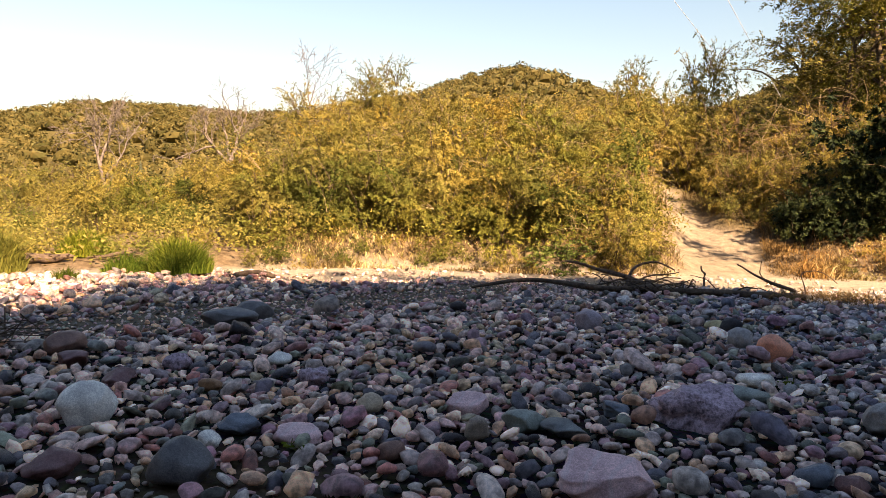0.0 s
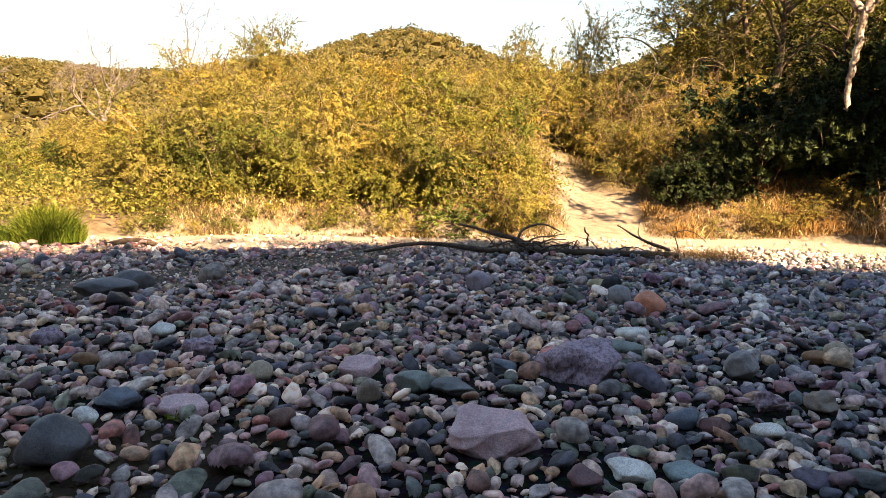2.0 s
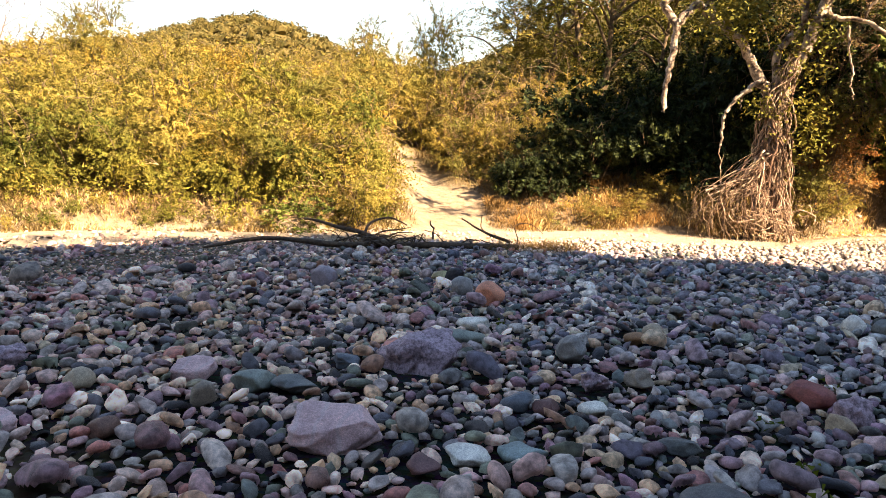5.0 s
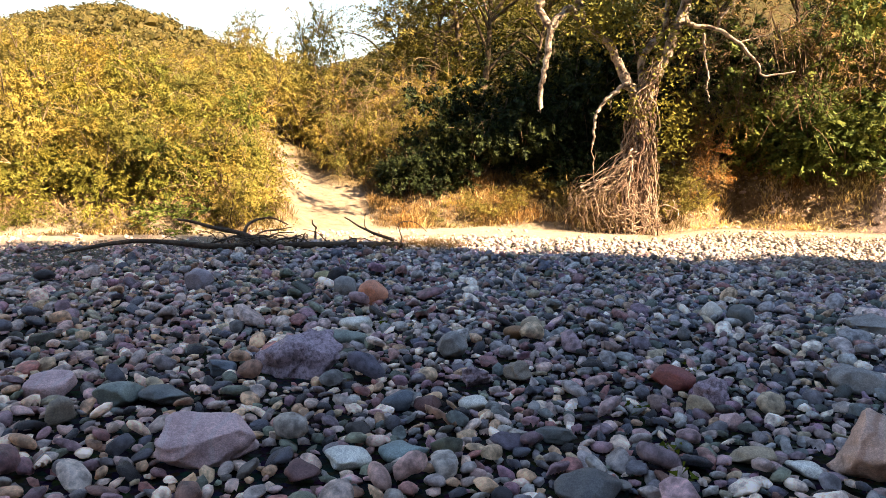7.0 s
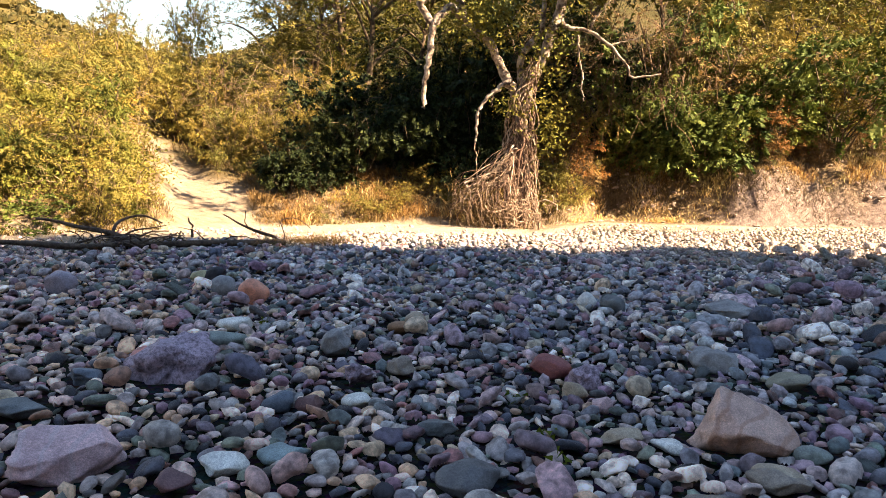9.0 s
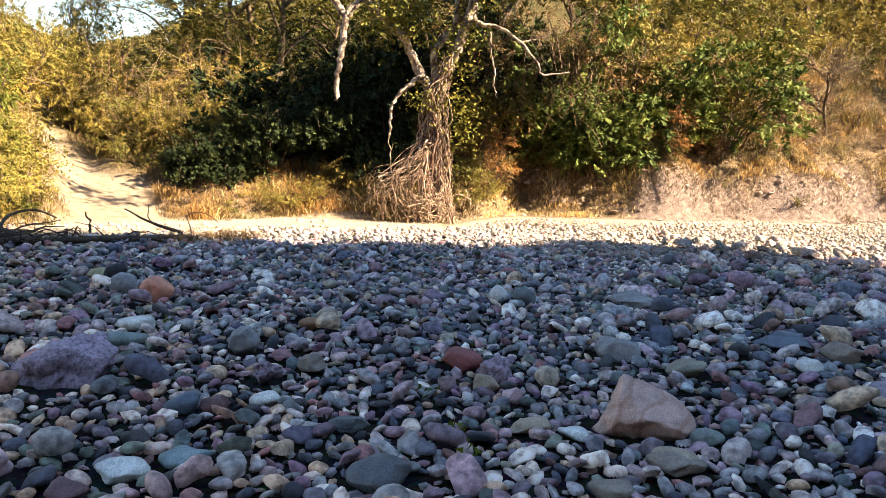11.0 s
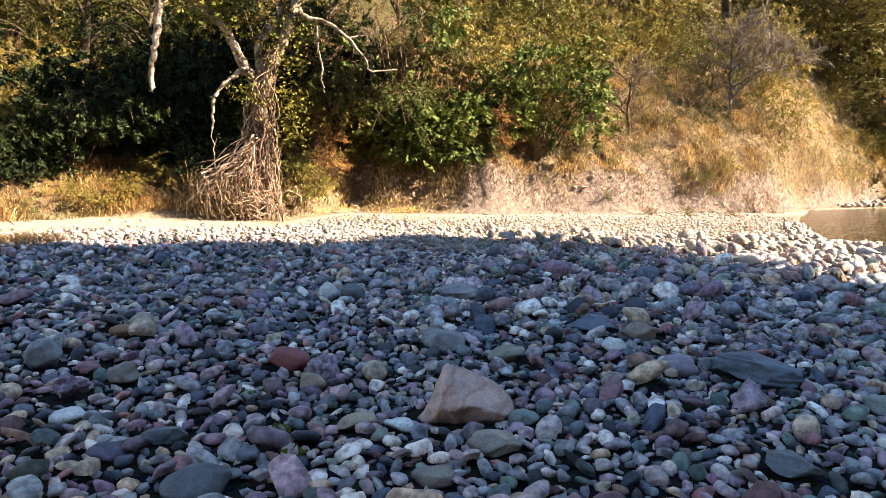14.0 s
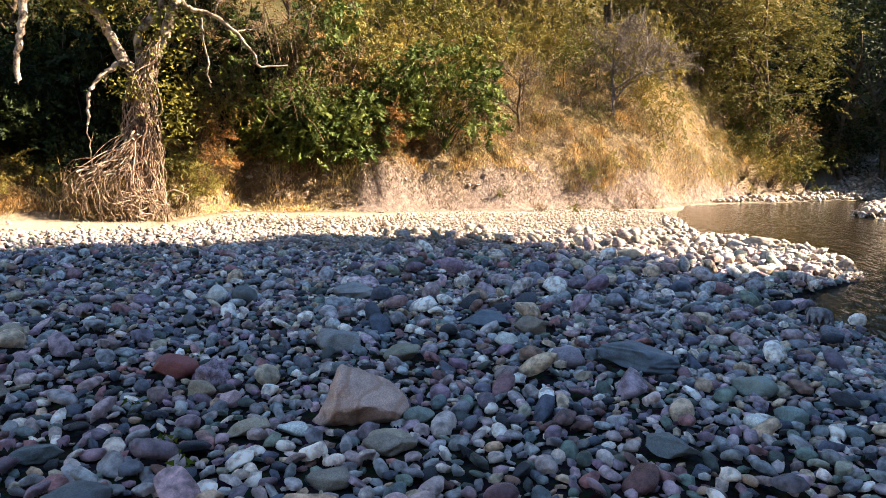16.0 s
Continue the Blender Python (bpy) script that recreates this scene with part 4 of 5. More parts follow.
def thicket(mix, az0, az1, radii, gap, scale):
    """Rows of shrubs between two bearings; mix: kinds to draw from."""
    for r, sc in zip(radii, scale):
        step = math.degrees(gap * sc / r)
        a = az0 + rng.uniform(0, step * 0.5)
        while a < az1:
            s = sc * rng.uniform(0.82, 1.2)
            q = r + rng.uniform(-0.8, 0.8)
            s_in = q - float(np.interp(a, *SHORE.T))
            lo, hi = path_edges(s_in)
            margin = math.degrees(0.8 * sc / q)
            if not (s_in < 11 and lo - 0.3 - margin < a < hi + 0.2 + 0.6 * margin):
                kind = mix[int(rng.integers(0, len(mix)))]
                far = q > 27 and not (a < 14 and q < 30)
                at = spot(a, q, s, s * rng.uniform(0.9, 1.12))
                if far:
                    wood, leaves = FAR[kind][int(rng.integers(0, 3))]
                    far_leaves.setdefault({"tall": "olive", "leafy": "fresh"}.get(kind, kind), []).append(arrays(leaves[1], at))
                    far_twigs.append(arrays(wood[1], at))
                    a += step * rng.uniform(0.8, 1.2)
                    continue
                shrub(kind + "_low" if s < 0.85 and kind + "_low" in KINDS else kind, at)
            a += step * rng.uniform(0.8, 1.2)


# flood plain on the far bank upstream
thicket(["olive", "olive", "green", "green"], -42, -14, (16.0, 18.0, 20.5, 23), 1.15, (0.5, 0.66, 0.8, 0.9))
thicket(["tall", "olive", "yellow"], -42, -13, (26, 29.5, 33), 1.3, (0.85, 0.95, 1.0))
shrub("green", spot(-11.8, 18.6, 1.35))
shrub("green", spot(-10.2, 18.9, 1.3))
# the shrub-grown bank before the path
thicket(["green", "olive", "green", "olive"], -15, 19.8, (15.5,), 0.85, (0.9,))
thicket(["olive", "green", "olive"], -14, 19.5, (16.3,), 0.85, (1.05,))
thicket(["olive", "green", "olive"], -14, 19.5, (17.8,), 0.9, (1.15,))
thicket(["olive", "tall", "olive"], -12, 19, (19.6, 21.4), 0.95, (1.2, 1.2))
thicket(["yellow", "tall", "tall"], -10, 19, (23.4,), 1.0, (1.0,))
thicket(["yellow", "yellow", "tall"], -9, -2, (25.8,), 1.1, (0.9,))
thicket(["yellow", "yellow", "tall"], -2, 13, (25.8, 28), 1.1, (0.92, 0.95))
thicket(["yellow", "olive", "olive"], 13, 22, (26, 28.5), 1.0, (1.2, 1.5))
# feathery tops that stand up against the hill
for a, q, el in ((-10.2, 27.0, 8.3), (-8.6, 27.6, 9.6), (-7.3, 27.2, 10.6), (-6.0, 27.8, 11.2), (-4.7, 27.4, 11.3), (-3.4, 28.2, 11.0), (-2.0, 27.6, 10.4), (-0.6, 28.0, 10.2), (0.9, 28.6, 10.3), (13.2, 29.5, 9.9), (15.0, 30.0, 10.8), (16.6, 30.5, 11.2), (18.2, 30.0, 11.3), (19.8, 30.5, 11.8)):
    base = float(ground_z(q * math.sin(math.radians(a)), q * math.cos(math.radians(a))))
    tall = 1.36 + q * math.tan(math.radians(el)) - base
    shrub("tall", spot(a, q, min(1.3, tall / 1.95), max(0.8, tall / 1.95)))
# the low row along the foot of the bank
for a in (-14.2, -12.4, -10.9, -8.0, -5.2, -3.9, -0.6, 1.8, 4.0, 6.9, 8.0, 15.2, 17.4):
    kind = ("olive_low", "green_low", "green_low", "olive_low")[int(rng.integers(0, 4))]
    s = rng.uniform(0.4, 0.7)
    shrub(kind, spot(a + rng.uniform(-0.6, 0.6), float(np.interp(a, *SHORE.T)) + rng.uniform(0.1, 0.6), s * 1.15, s))
# above and beside the path
thicket(["olive", "yellow", "dry", "yellow"], 19, 29.5, (20.6, 22.2), 0.9, (0.6, 0.9))
thicket(["olive", "yellow", "yellow"], 15, 28, (23.2,), 0.8, (1.2,))
thicket(["olive", "olive", "yellow"], 16.0, 27, (25.0, 26.6), 0.85, (1.5, 1.75))
thicket(["tall", "tall", "olive", "yellow"], 17, 32, (24, 26), 0.95, (1.2, 1.5))
thicket(["green", "green", "olive"], 21, 33, (28,), 1.0, (1.5,))
thicket(["green", "olive"], 20, 38, (30, 33), 1.2, (1.6, 2.0))
# the thicket and hillside behind the root tree; dark kinds carry painted shade
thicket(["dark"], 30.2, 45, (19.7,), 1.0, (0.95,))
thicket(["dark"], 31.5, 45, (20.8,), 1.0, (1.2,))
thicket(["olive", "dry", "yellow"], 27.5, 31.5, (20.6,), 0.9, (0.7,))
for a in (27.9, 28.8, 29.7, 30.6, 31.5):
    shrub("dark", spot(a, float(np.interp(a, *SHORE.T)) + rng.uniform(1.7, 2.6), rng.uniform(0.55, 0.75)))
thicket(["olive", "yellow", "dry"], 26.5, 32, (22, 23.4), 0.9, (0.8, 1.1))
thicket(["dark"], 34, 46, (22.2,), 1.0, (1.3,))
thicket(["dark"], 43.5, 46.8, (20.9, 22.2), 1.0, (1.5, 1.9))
thicket(["dry", "olive", "rusty"], 47.2, 54, (22.6,), 0.9, (1.1,))
thicket(["dark", "dark", "green"], 47.2, 56, (23.8,), 0.9, (1.7,))
thicket(["green", "olive"], 27, 35, (25.2, 28.5), 1.2, (1.6, 2.0))
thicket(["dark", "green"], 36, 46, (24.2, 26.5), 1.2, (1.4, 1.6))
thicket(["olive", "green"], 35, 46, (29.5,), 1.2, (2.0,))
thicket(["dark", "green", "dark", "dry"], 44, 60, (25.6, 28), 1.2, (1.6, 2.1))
thicket(["tall", "green", "green"], 40, 74, (32.5,), 1.7, (2.2,))
thicket(["leafy", "dry", "leafy", "green"], 54, 67, (24.2,), 1.0, (1.1,))
thicket(["leafy", "green", "olive"], 53, 70, (25.6,), 1.0, (1.55,))
thicket(["leafy", "yellow", "green"], 55, 73, (26.9,), 1.1, (1.8,))
thicket(["olive", "green"], 60, 73, (29.5,), 1.3, (1.5,))
# green shrubs that hang over the cut bank
for a in np.arange(53.8, 64.0, 0.95):
    shrub("leafy" if a < 62 else "green", spot(a, float(np.interp(a, *SHORE.T)) + rng.uniform(0.9, 1.7), rng.uniform(0.9, 1.25) * (1.0 if a < 61.5 else 0.6)))
for a, kind in ((48.4, "yellow_low"), (49.0, "yellow"), (49.5, "dry_low"), (50.0, "olive"), (50.7, "dry"), (51.4, "yellow_low"), (52.3, "dry_low"), (53.2, "dry_low")):
    shrub(kind, spot(a, float(np.interp(a, *SHORE.T)) + rng.uniform(0.4, 1.2), rng.uniform(0.6, 0.95)))
for a in (50.0, 51.2, 64.5, 65.6):
    shrub("rusty", spot(a, float(np.interp(a, *SHORE.T)) + rng.uniform(0.9, 1.6), rng.uniform(0.7, 1.0)))
# the dry slope downstream
thicket(["rusty"], 61, 69, (24.3, 25.2), 1.6, (0.4, 0.5))
thicket(["rusty", "dry"], 62, 73, (26.2, 27.6), 1.5, (0.55, 0.7))
thicket(["dry", "olive"], 66, 88, (28.4, 31.5), 3.4, (0.5, 0.9))
thicket(["dry", "olive", "yellow"], 68, 85.5, (35.5, 38.5), 1.5, (1.3, 1.7))
thicket(["dry", "green"], 58, 86, (24.8, 28.4), 3.2, (0.4, 0.55))
thicket(["olive", "yellow"], 85, 94, (40, 43.5), 2.2, (0.4, 0.7))
thicket(["olive", "green", "dry"], 84, 97, (45.5, 48.5, 52), 1.1, (1.3, 1.7, 2.1))
for a, gap_in in ((92.3, 1.8), (93.2, 1.4), (94.0, 1.8), (94.8, 1.5), (95.6, 2.0), (96.3, 1.5), (97.0, 2.0), (97.8, 1.8), (98.6, 2.2), (99.4, 2.0)):
    for row in (0.0, 2.2, 5.0):
        shrub(("olive", "dry", "green")[int(rng.integers(0, 3))], spot(a + rng.uniform(-0.5, 0.5), float(np.interp(a, *SHORE.T)) + gap_in + row, 0.5 + 0.25 * row))
thicket(["olive", "green", "olive"], 60, 88, (33.5, 36.5, 40, 44), 1.25, (1.3, 1.6, 1.9, 2.2))
thicket(["dark", "green"], 84, 97, (60, 68), 1.3, (2.4, 2.8))
thicket(["olive", "dark"], 88, 97, (50, 55), 1.4, (1.0, 1.7))
thicket(["dark", "green", "dark"], 95, 109, (60, 68, 78), 1.5, (1.6, 2.4, 3.2))

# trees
# the third tree takes the near-black leaves, shade painted into its crown
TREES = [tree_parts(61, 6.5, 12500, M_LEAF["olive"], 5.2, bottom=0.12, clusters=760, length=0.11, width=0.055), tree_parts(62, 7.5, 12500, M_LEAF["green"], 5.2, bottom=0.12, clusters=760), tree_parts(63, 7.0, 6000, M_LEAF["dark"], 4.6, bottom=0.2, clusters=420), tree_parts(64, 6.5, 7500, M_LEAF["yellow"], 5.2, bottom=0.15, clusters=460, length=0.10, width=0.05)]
TREE_LABELS = ["olive-green tree on the river hillside", "green leafy tree on the hillside", "green tree with shade put into its dark leaf colour", "feathery yellow-green acacia-like tree by the river"]
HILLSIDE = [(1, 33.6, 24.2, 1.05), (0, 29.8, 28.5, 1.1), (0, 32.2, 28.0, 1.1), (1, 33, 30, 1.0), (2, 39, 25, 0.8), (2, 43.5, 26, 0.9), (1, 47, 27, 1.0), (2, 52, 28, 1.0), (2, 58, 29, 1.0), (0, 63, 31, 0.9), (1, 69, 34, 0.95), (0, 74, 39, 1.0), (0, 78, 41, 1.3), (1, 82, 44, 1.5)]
RIVERSIDE = [(0, 28, 32, 0.9), (0, 80, 45, 1.2), (3, 86, 48, 1.3), (3, 89.5, 50, 1.5), (3, 92, 55, 1.6), (3, 94, 60, 1.7), (2, 95.5, 66, 1.9), (2, 98, 70, 2.0), (1, 101, 74, 2.2), (2, 104, 80, 2.2), (2, 107, 76, 2.0), (1, 96.5, 88, 2.6), (2, 99.5, 92, 2.8), (2, 102.5, 95, 2.8), (2, 93.5, 90, 2.8), (2, 106, 92, 2.8)]
FAR_BANK = [(k % 2 * 3, 80.5 + 1.5 * k, 47 + 1.3 * (k % 3), 1.25) for k in range(10)] + [(2, 86 + 2.2 * k, 57 + 2 * (k % 2), 1.9) for k in range(9)]
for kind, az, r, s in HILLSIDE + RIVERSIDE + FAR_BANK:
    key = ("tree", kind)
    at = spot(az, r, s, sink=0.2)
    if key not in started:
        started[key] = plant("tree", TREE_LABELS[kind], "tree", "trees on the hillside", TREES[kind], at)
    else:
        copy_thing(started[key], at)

# bare trees and a cactus on the flood plain
for seed, az, r, h, r0, lean in ((71, -24.5, 34, 6.0, 0.12, (-0.25, 0)), (72, -15.4, 34, 5.4, 0.16, (0.15, 0)), (73, -9.8, 38, 6.4, 0.10, (0, 0))):
    plant("bare_tree", "leafless grey tree among the shrubs", "tree", "bare trees", bare_tree_parts(seed, h, M_GREYWOOD, 0.48, 6, r0, lean), spot(az, r, 1.0, turn_deg=0))
plant("bare_tree", "leafless dark small tree on the dry slope", "tree", "bare trees", bare_tree_parts(75, 3.6, M_TWIG, 0.7, 5, 0.09, kids=4), spot(75.7, 28.5, 1.0))
plant("bare_tree", "leafless greyish tree on the dry slope", "tree", "bare trees", bare_tree_parts(76, 6.4, M_GREYWOOD, 0.6, 5, 0.10, (0.05, 0.1), 5), spot(83.0, 32, 1.0))
cols = []
for k in range(6):
    bx, by, ht = rng.normal(0, 0.42), rng.normal(0, 0.3), rng.uniform(1.1, 2.1)
    cols.append(tube(bend([(bx * 0.5, by * 0.5, -0.2), (bx, by, ht * 0.4), (bx, by, ht)], 7), np.array([0.09, 0.11, 0.11, 0.11, 0.10, 0.08, 0.02]), 8))
plant("cactus", "columnar cactus with several upright arms", "cactus", parts=[("arm", mesh_of("arm", *c), M_CACTUS) for c in cols], at=spot(-23.4, 35.5, 1.0, sink=-0.6))

SCRUB_LABELS = {"olive": "olive-green scrub on the upper hillside", "yellow": "yellowing scrub on the upper hillside", "green": "green scrub on the upper hillside", "fresh": "fresh green broad-leaved scrub on the hillside", "dark": "green scrub with shade put into its dark leaf colour", "dry": "dry brown scrub on the upper hillside", "rusty": "rust-brown dead scrub on the dry slope"}
for kind, pieces in far_leaves.items():
    tagged(put("scrub", mesh_of("scrub", *joined(pieces), False), M_LEAF[kind]), SCRUB_LABELS[kind], "scrub", kind="stuff")
tagged(put("scrub_twigs", mesh_of("scrub_twigs", *joined(far_twigs)), M_TWIG), "bare twigs and stems in the hillside scrub", "twigs", kind="stuff")
# low undergrowth that closes the gaps between the shrubs of the bank
for n, a0, a1, s0, s1, kind, label in ((700, -15, 19.6, 1.0, 9, "olive", "low olive-green undergrowth on the shrub-grown bank"), (500, -15, 19.6, 0.6, 4, "green", "low green undergrowth at the foot of the bank"), (500, -42, -12, 0.3, 12, "olive", "low olive-green undergrowth on the flood plain"),
                                       (260, 47, 58, 0.6, 4.5, "dry", "low brown undergrowth beside the root tree"), (420, 66, 92, 3.0, 10, "yellow", "low yellowing undergrowth on the dry slope"), (150, 90, 100, 0.5, 6, "olive", "low undergrowth on the river shoulder")):
    a = rng.uniform(a0, a1, n)
    q = np.interp(a, *SHORE.T) + rng.uniform(s0, s1, n)
    free = on_path(a, q - np.interp(a, *SHORE.T)) < 0.2
    x, y = (q * np.sin(np.radians(a)))[free], (q * np.cos(np.radians(a)))[free]
    h = rng.uniform(0.08, 0.45, len(x))
    cen = np.stack([x, y, ground_z(x, y) + h], -1)
    leaf = (cen[:, None] + rng.normal(0, 1, (len(x), 30, 3)) * (0.24, 0.24, 0.14)).reshape(-1, 3)
    tagged(put("undergrowth", mesh_of("undergrowth", *leaf_mesh(leaf, 0.085, 0.045, rng), False), M_LEAF[kind]), label, "undergrowth", kind="stuff")

# ---- the tree with the hanging roots ----
r = np.random.default_rng(91)
BX, BY = 13.45, 12.3
BZ = float(ground_z(BX, BY))
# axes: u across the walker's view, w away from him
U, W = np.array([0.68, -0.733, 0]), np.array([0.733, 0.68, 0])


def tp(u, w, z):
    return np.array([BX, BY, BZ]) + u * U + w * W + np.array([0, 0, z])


def kinked(points, n, jitter):
    """A gnarled line: nearly straight between the given places, with small knots."""
    p = np.asarray(points, float)
    t = np.linspace(0, len(p) - 1, n)
    out = np.stack([np.interp(t, np.arange(len(p)), p[:, k]) for k in range(3)], -1)
    out[1:-1] = (out[:-2] + 3 * out[1:-1] + out[2:]) / 5
    out[1:-1] += r.normal(0, jitter, (n - 2, 3))
    return out


root_tree = new("root_tree")
# trunk coloured dark to stand for shade in the gaps between roots
limbs = [("trunk", [(-0.08, 0.3, -0.2), (-0.15, 0.25, 1.5), (-0.20, 0.2, 2.9), (0.0, 0.17, 3.7)], 0.20, 0.17, M_DRIFT),
         ("limb", [(-0.12, 0.2, 3.2), (0.12, 0.12, 3.85), (0.45, 0.05, 4.63), (0.71, 0, 5.4), (1.0, -0.4, 7.0)], 0.14, 0.13, M_BARK),
         ("limb", [(-0.30, 0.2, 3.3), (-0.62, 0.1, 3.85), (-0.98, 0.05, 4.6), (-1.63, 0.0, 5.2), (-2.0, 0, 6.4)], 0.125, 0.09, M_BARK),
         ("limb", [(-0.2, 0.3, 3.5), (-0.27, 0.35, 4.3), (0.05, 0.4, 4.75), (0.29, 0.4, 5.0), (0.4, 0.5, 6.6)], 0.10, 0.06, M_BARK),
         ("broken_branch", [(-0.45, -0.05, 3.75), (-0.75, -0.15, 3.55), (-1.06, -0.2, 3.28), (-1.31, -0.3, 2.83), (-1.33, -0.3, 2.2)], 0.075, 0.028, M_BARK),
         ("twig", [(-0.85, -0.15, 3.45), (-0.95, -0.2, 3.2), (-0.93, -0.2, 3.05)], 0.03, 0.012, M_BARK),
         ("hanging_branch", [(-2.60, -0.6, 6.2), (-2.70, -0.6, 5.5), (-2.39, -0.6, 4.95), (-2.45, -0.6, 4.35), (-2.58, -0.6, 3.75), (-2.63, -0.6, 3.0)], 0.11, 0.055, M_BARK),
         ("limb", [(-1.63, 0.0, 5.2), (-2.0, -0.3, 5.5), (-2.39, -0.6, 5.05)], 0.09, 0.10, M_BARK),
         ("limb", [(0.70, 0, 5.2), (0.86, -0.1, 4.98), (1.43, -0.1, 4.9), (1.94, -0.2, 4.53), (2.31, -0.2, 4.09), (2.47, -0.3, 3.73), (3.15, -0.3, 3.83)], 0.065, 0.016, M_BARK),
         ("limb", [(1.43, -0.1, 4.9), (1.55, -0.1, 5.2), (1.9, -0.2, 5.6)], 0.035, 0.015, M_BARK),
         ("limb", [(1.94, -0.2, 4.53), (2.2, -0.2, 4.62), (2.6, -0.3, 4.7)], 0.024, 0.012, M_BARK),
         ("hanging_root", [(1.15, -0.1, 4.8), (1.17, -0.1, 4.4), (1.30, -0.1, 3.8), (1.27, -0.1, 3.5), (1.35, -0.1, 3.2)], 0.032, 0.012, M_BARK),
         ("hanging_root", [(-1.33, -0.3, 2.2), (-1.28, -0.3, 1.5), (-1.2, -0.3, 0.4)], 0.014, 0.01, M_ROOT)]
for name, pts, ra, rb, mat in limbs:
    n = 5 * len(pts)
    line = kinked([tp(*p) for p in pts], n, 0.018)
    put(name, mesh_of(name, *tube(line, np.linspace(ra, rb, n) * (1 + 0.06 * r.normal(0, 1, n)), 9)), mat, root_tree)


def core(z):
    """Where the middle of the bundle of roots runs, z metres up."""
    return float(np.interp(z, [0, 1.0, 2.0, 3.2, 3.8, 4.3], [-0.05, -0.15, -0.22, -0.2, 0.0, 0.2]))


# roots that run down the trunk in a loose bundle
for k in range(120):
    z, a, w = r.uniform(1.4, 4.3), r.normal(0, 0.5), r.uniform(-0.32, -0.02)
    low = r.choice([-0.1, 0.3, 1.0, 1.8], p=[0.55, 0.15, 0.15, 0.15])
    pts = []
    while z > low:
        wide = float(np.interp(z, [0, 0.8, 2.0, 3.4, 4.3], [0.34, 0.34, 0.34, 0.28, 0.16]))
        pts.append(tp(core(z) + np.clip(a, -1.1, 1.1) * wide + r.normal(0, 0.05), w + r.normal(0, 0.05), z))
        z -= r.uniform(0.14, 0.3)
        a, w = a + r.normal(0, 0.26), np.clip(w + r.normal(0, 0.05), -0.42, 0.0)
    if len(pts) < 3:
        continue
    n = 3 * len(pts)
    rad = r.choice([0.007, 0.011, 0.016, 0.024, 0.036], p=[0.25, 0.3, 0.25, 0.14, 0.06])
    put("root", mesh_of("root", *tube(bend(pts, n, 0.012, r), np.linspace(rad, rad * r.uniform(0.5, 1.0), n), 5)), (M_ROOT, M_ROOT_BROWN, M_ROOT_BROWN)[int(r.integers(0, 3))], root_tree)
# roots that arch out from it over the hollow bank and hang down again
for k in range(105):
    z0 = r.uniform(1.0, 2.3)
    um = -0.3 - 1.6 * r.uniform(0, 1) ** 1.4
    zm = min(z0, 1.75 - 0.45 * abs(um) ** 1.3 + r.normal(0, 0.22))
    ue, ze = um + r.normal(0.04, 0.16), r.choice([-0.1, 0.1, 0.35, 0.65], p=[0.5, 0.15, 0.2, 0.15])
    w = r.uniform(-0.75, -0.15)
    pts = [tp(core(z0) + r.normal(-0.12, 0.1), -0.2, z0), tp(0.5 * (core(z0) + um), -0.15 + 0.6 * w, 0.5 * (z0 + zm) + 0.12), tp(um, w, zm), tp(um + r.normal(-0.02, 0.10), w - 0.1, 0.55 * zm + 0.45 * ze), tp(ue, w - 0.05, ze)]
    rad = r.choice([0.005, 0.009, 0.014, 0.024], p=[0.4, 0.35, 0.19, 0.06])
    put("root", mesh_of("root", *tube(bend(pts, 18, 0.06, r), np.linspace(rad, rad * 0.6, 18), 5)), (M_ROOT, M_ROOT, M_ROOT_BROWN)[int(r.integers(0, 3))], root_tree)
for k in range(60):
    a = r.uniform(0, 6.283)
    c = tp(r.normal(-0.35, 0.35), -0.6 + r.normal(0, 0.15), r.uniform(0.05, 0.9))
    rad = r.uniform(0.08, 0.30)
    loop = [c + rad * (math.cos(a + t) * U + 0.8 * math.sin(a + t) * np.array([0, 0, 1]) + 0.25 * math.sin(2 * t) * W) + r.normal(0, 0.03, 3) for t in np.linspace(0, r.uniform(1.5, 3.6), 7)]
    put("root", mesh_of("root", *tube(bend(loop, 12, 0.015, r), np.full(12, r.uniform(0.006, 0.016)), 4)), M_ROOT, root_tree)
# dead creepers hang in the brush beside it
creepers = new("dead_creeper")
for k in range(60):
    u, w, z0 = r.uniform(0.7, 5.2), r.uniform(2.2, 4.0), r.uniform(3.4, 6.0)
    b = tp(u, w, 0)
    low = max(float(ground_z(b[0], b[1])) - BZ + 0.2, z0 - r.uniform(0.5, 1.7))
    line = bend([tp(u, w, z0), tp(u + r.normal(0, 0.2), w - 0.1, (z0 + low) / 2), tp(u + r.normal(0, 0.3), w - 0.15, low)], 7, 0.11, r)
    put("strand", mesh_of("strand", *tube(line, np.full(7, r.uniform(0.005, 0.012)), 3)), M_TANGLE, creepers)
tagged(creepers, "dead brown creepers hanging in the brush", "creeper")
# creeper leaves on the limbs; an unseen wide crown added to shade the thicket
pts = []
for c, n, s in ((tp(-0.9, -0.1, 5.2), 700, 0.4), (tp(-1.35, -0.35, 5.1), 700, 0.33), (tp(-1.6, 0.2, 5.8), 900, 0.55), (tp(-0.6, -0.25, 3.1), 130, 0.2), (tp(0.55, 0.0, 2.3), 260, 0.3), (tp(0.25, -0.1, 3.9), 260, 0.28), (tp(0.55, -0.1, 4.6), 240, 0.3), (tp(0.55, -0.2, 2.9), 240, 0.28), (tp(-0.2, -0.3, 3.0), 160, 0.2), (tp(0.1, 0.3, 5.8), 900, 0.7)):
    pts.append(c + r.normal(0, 1, (n, 3)) * s)
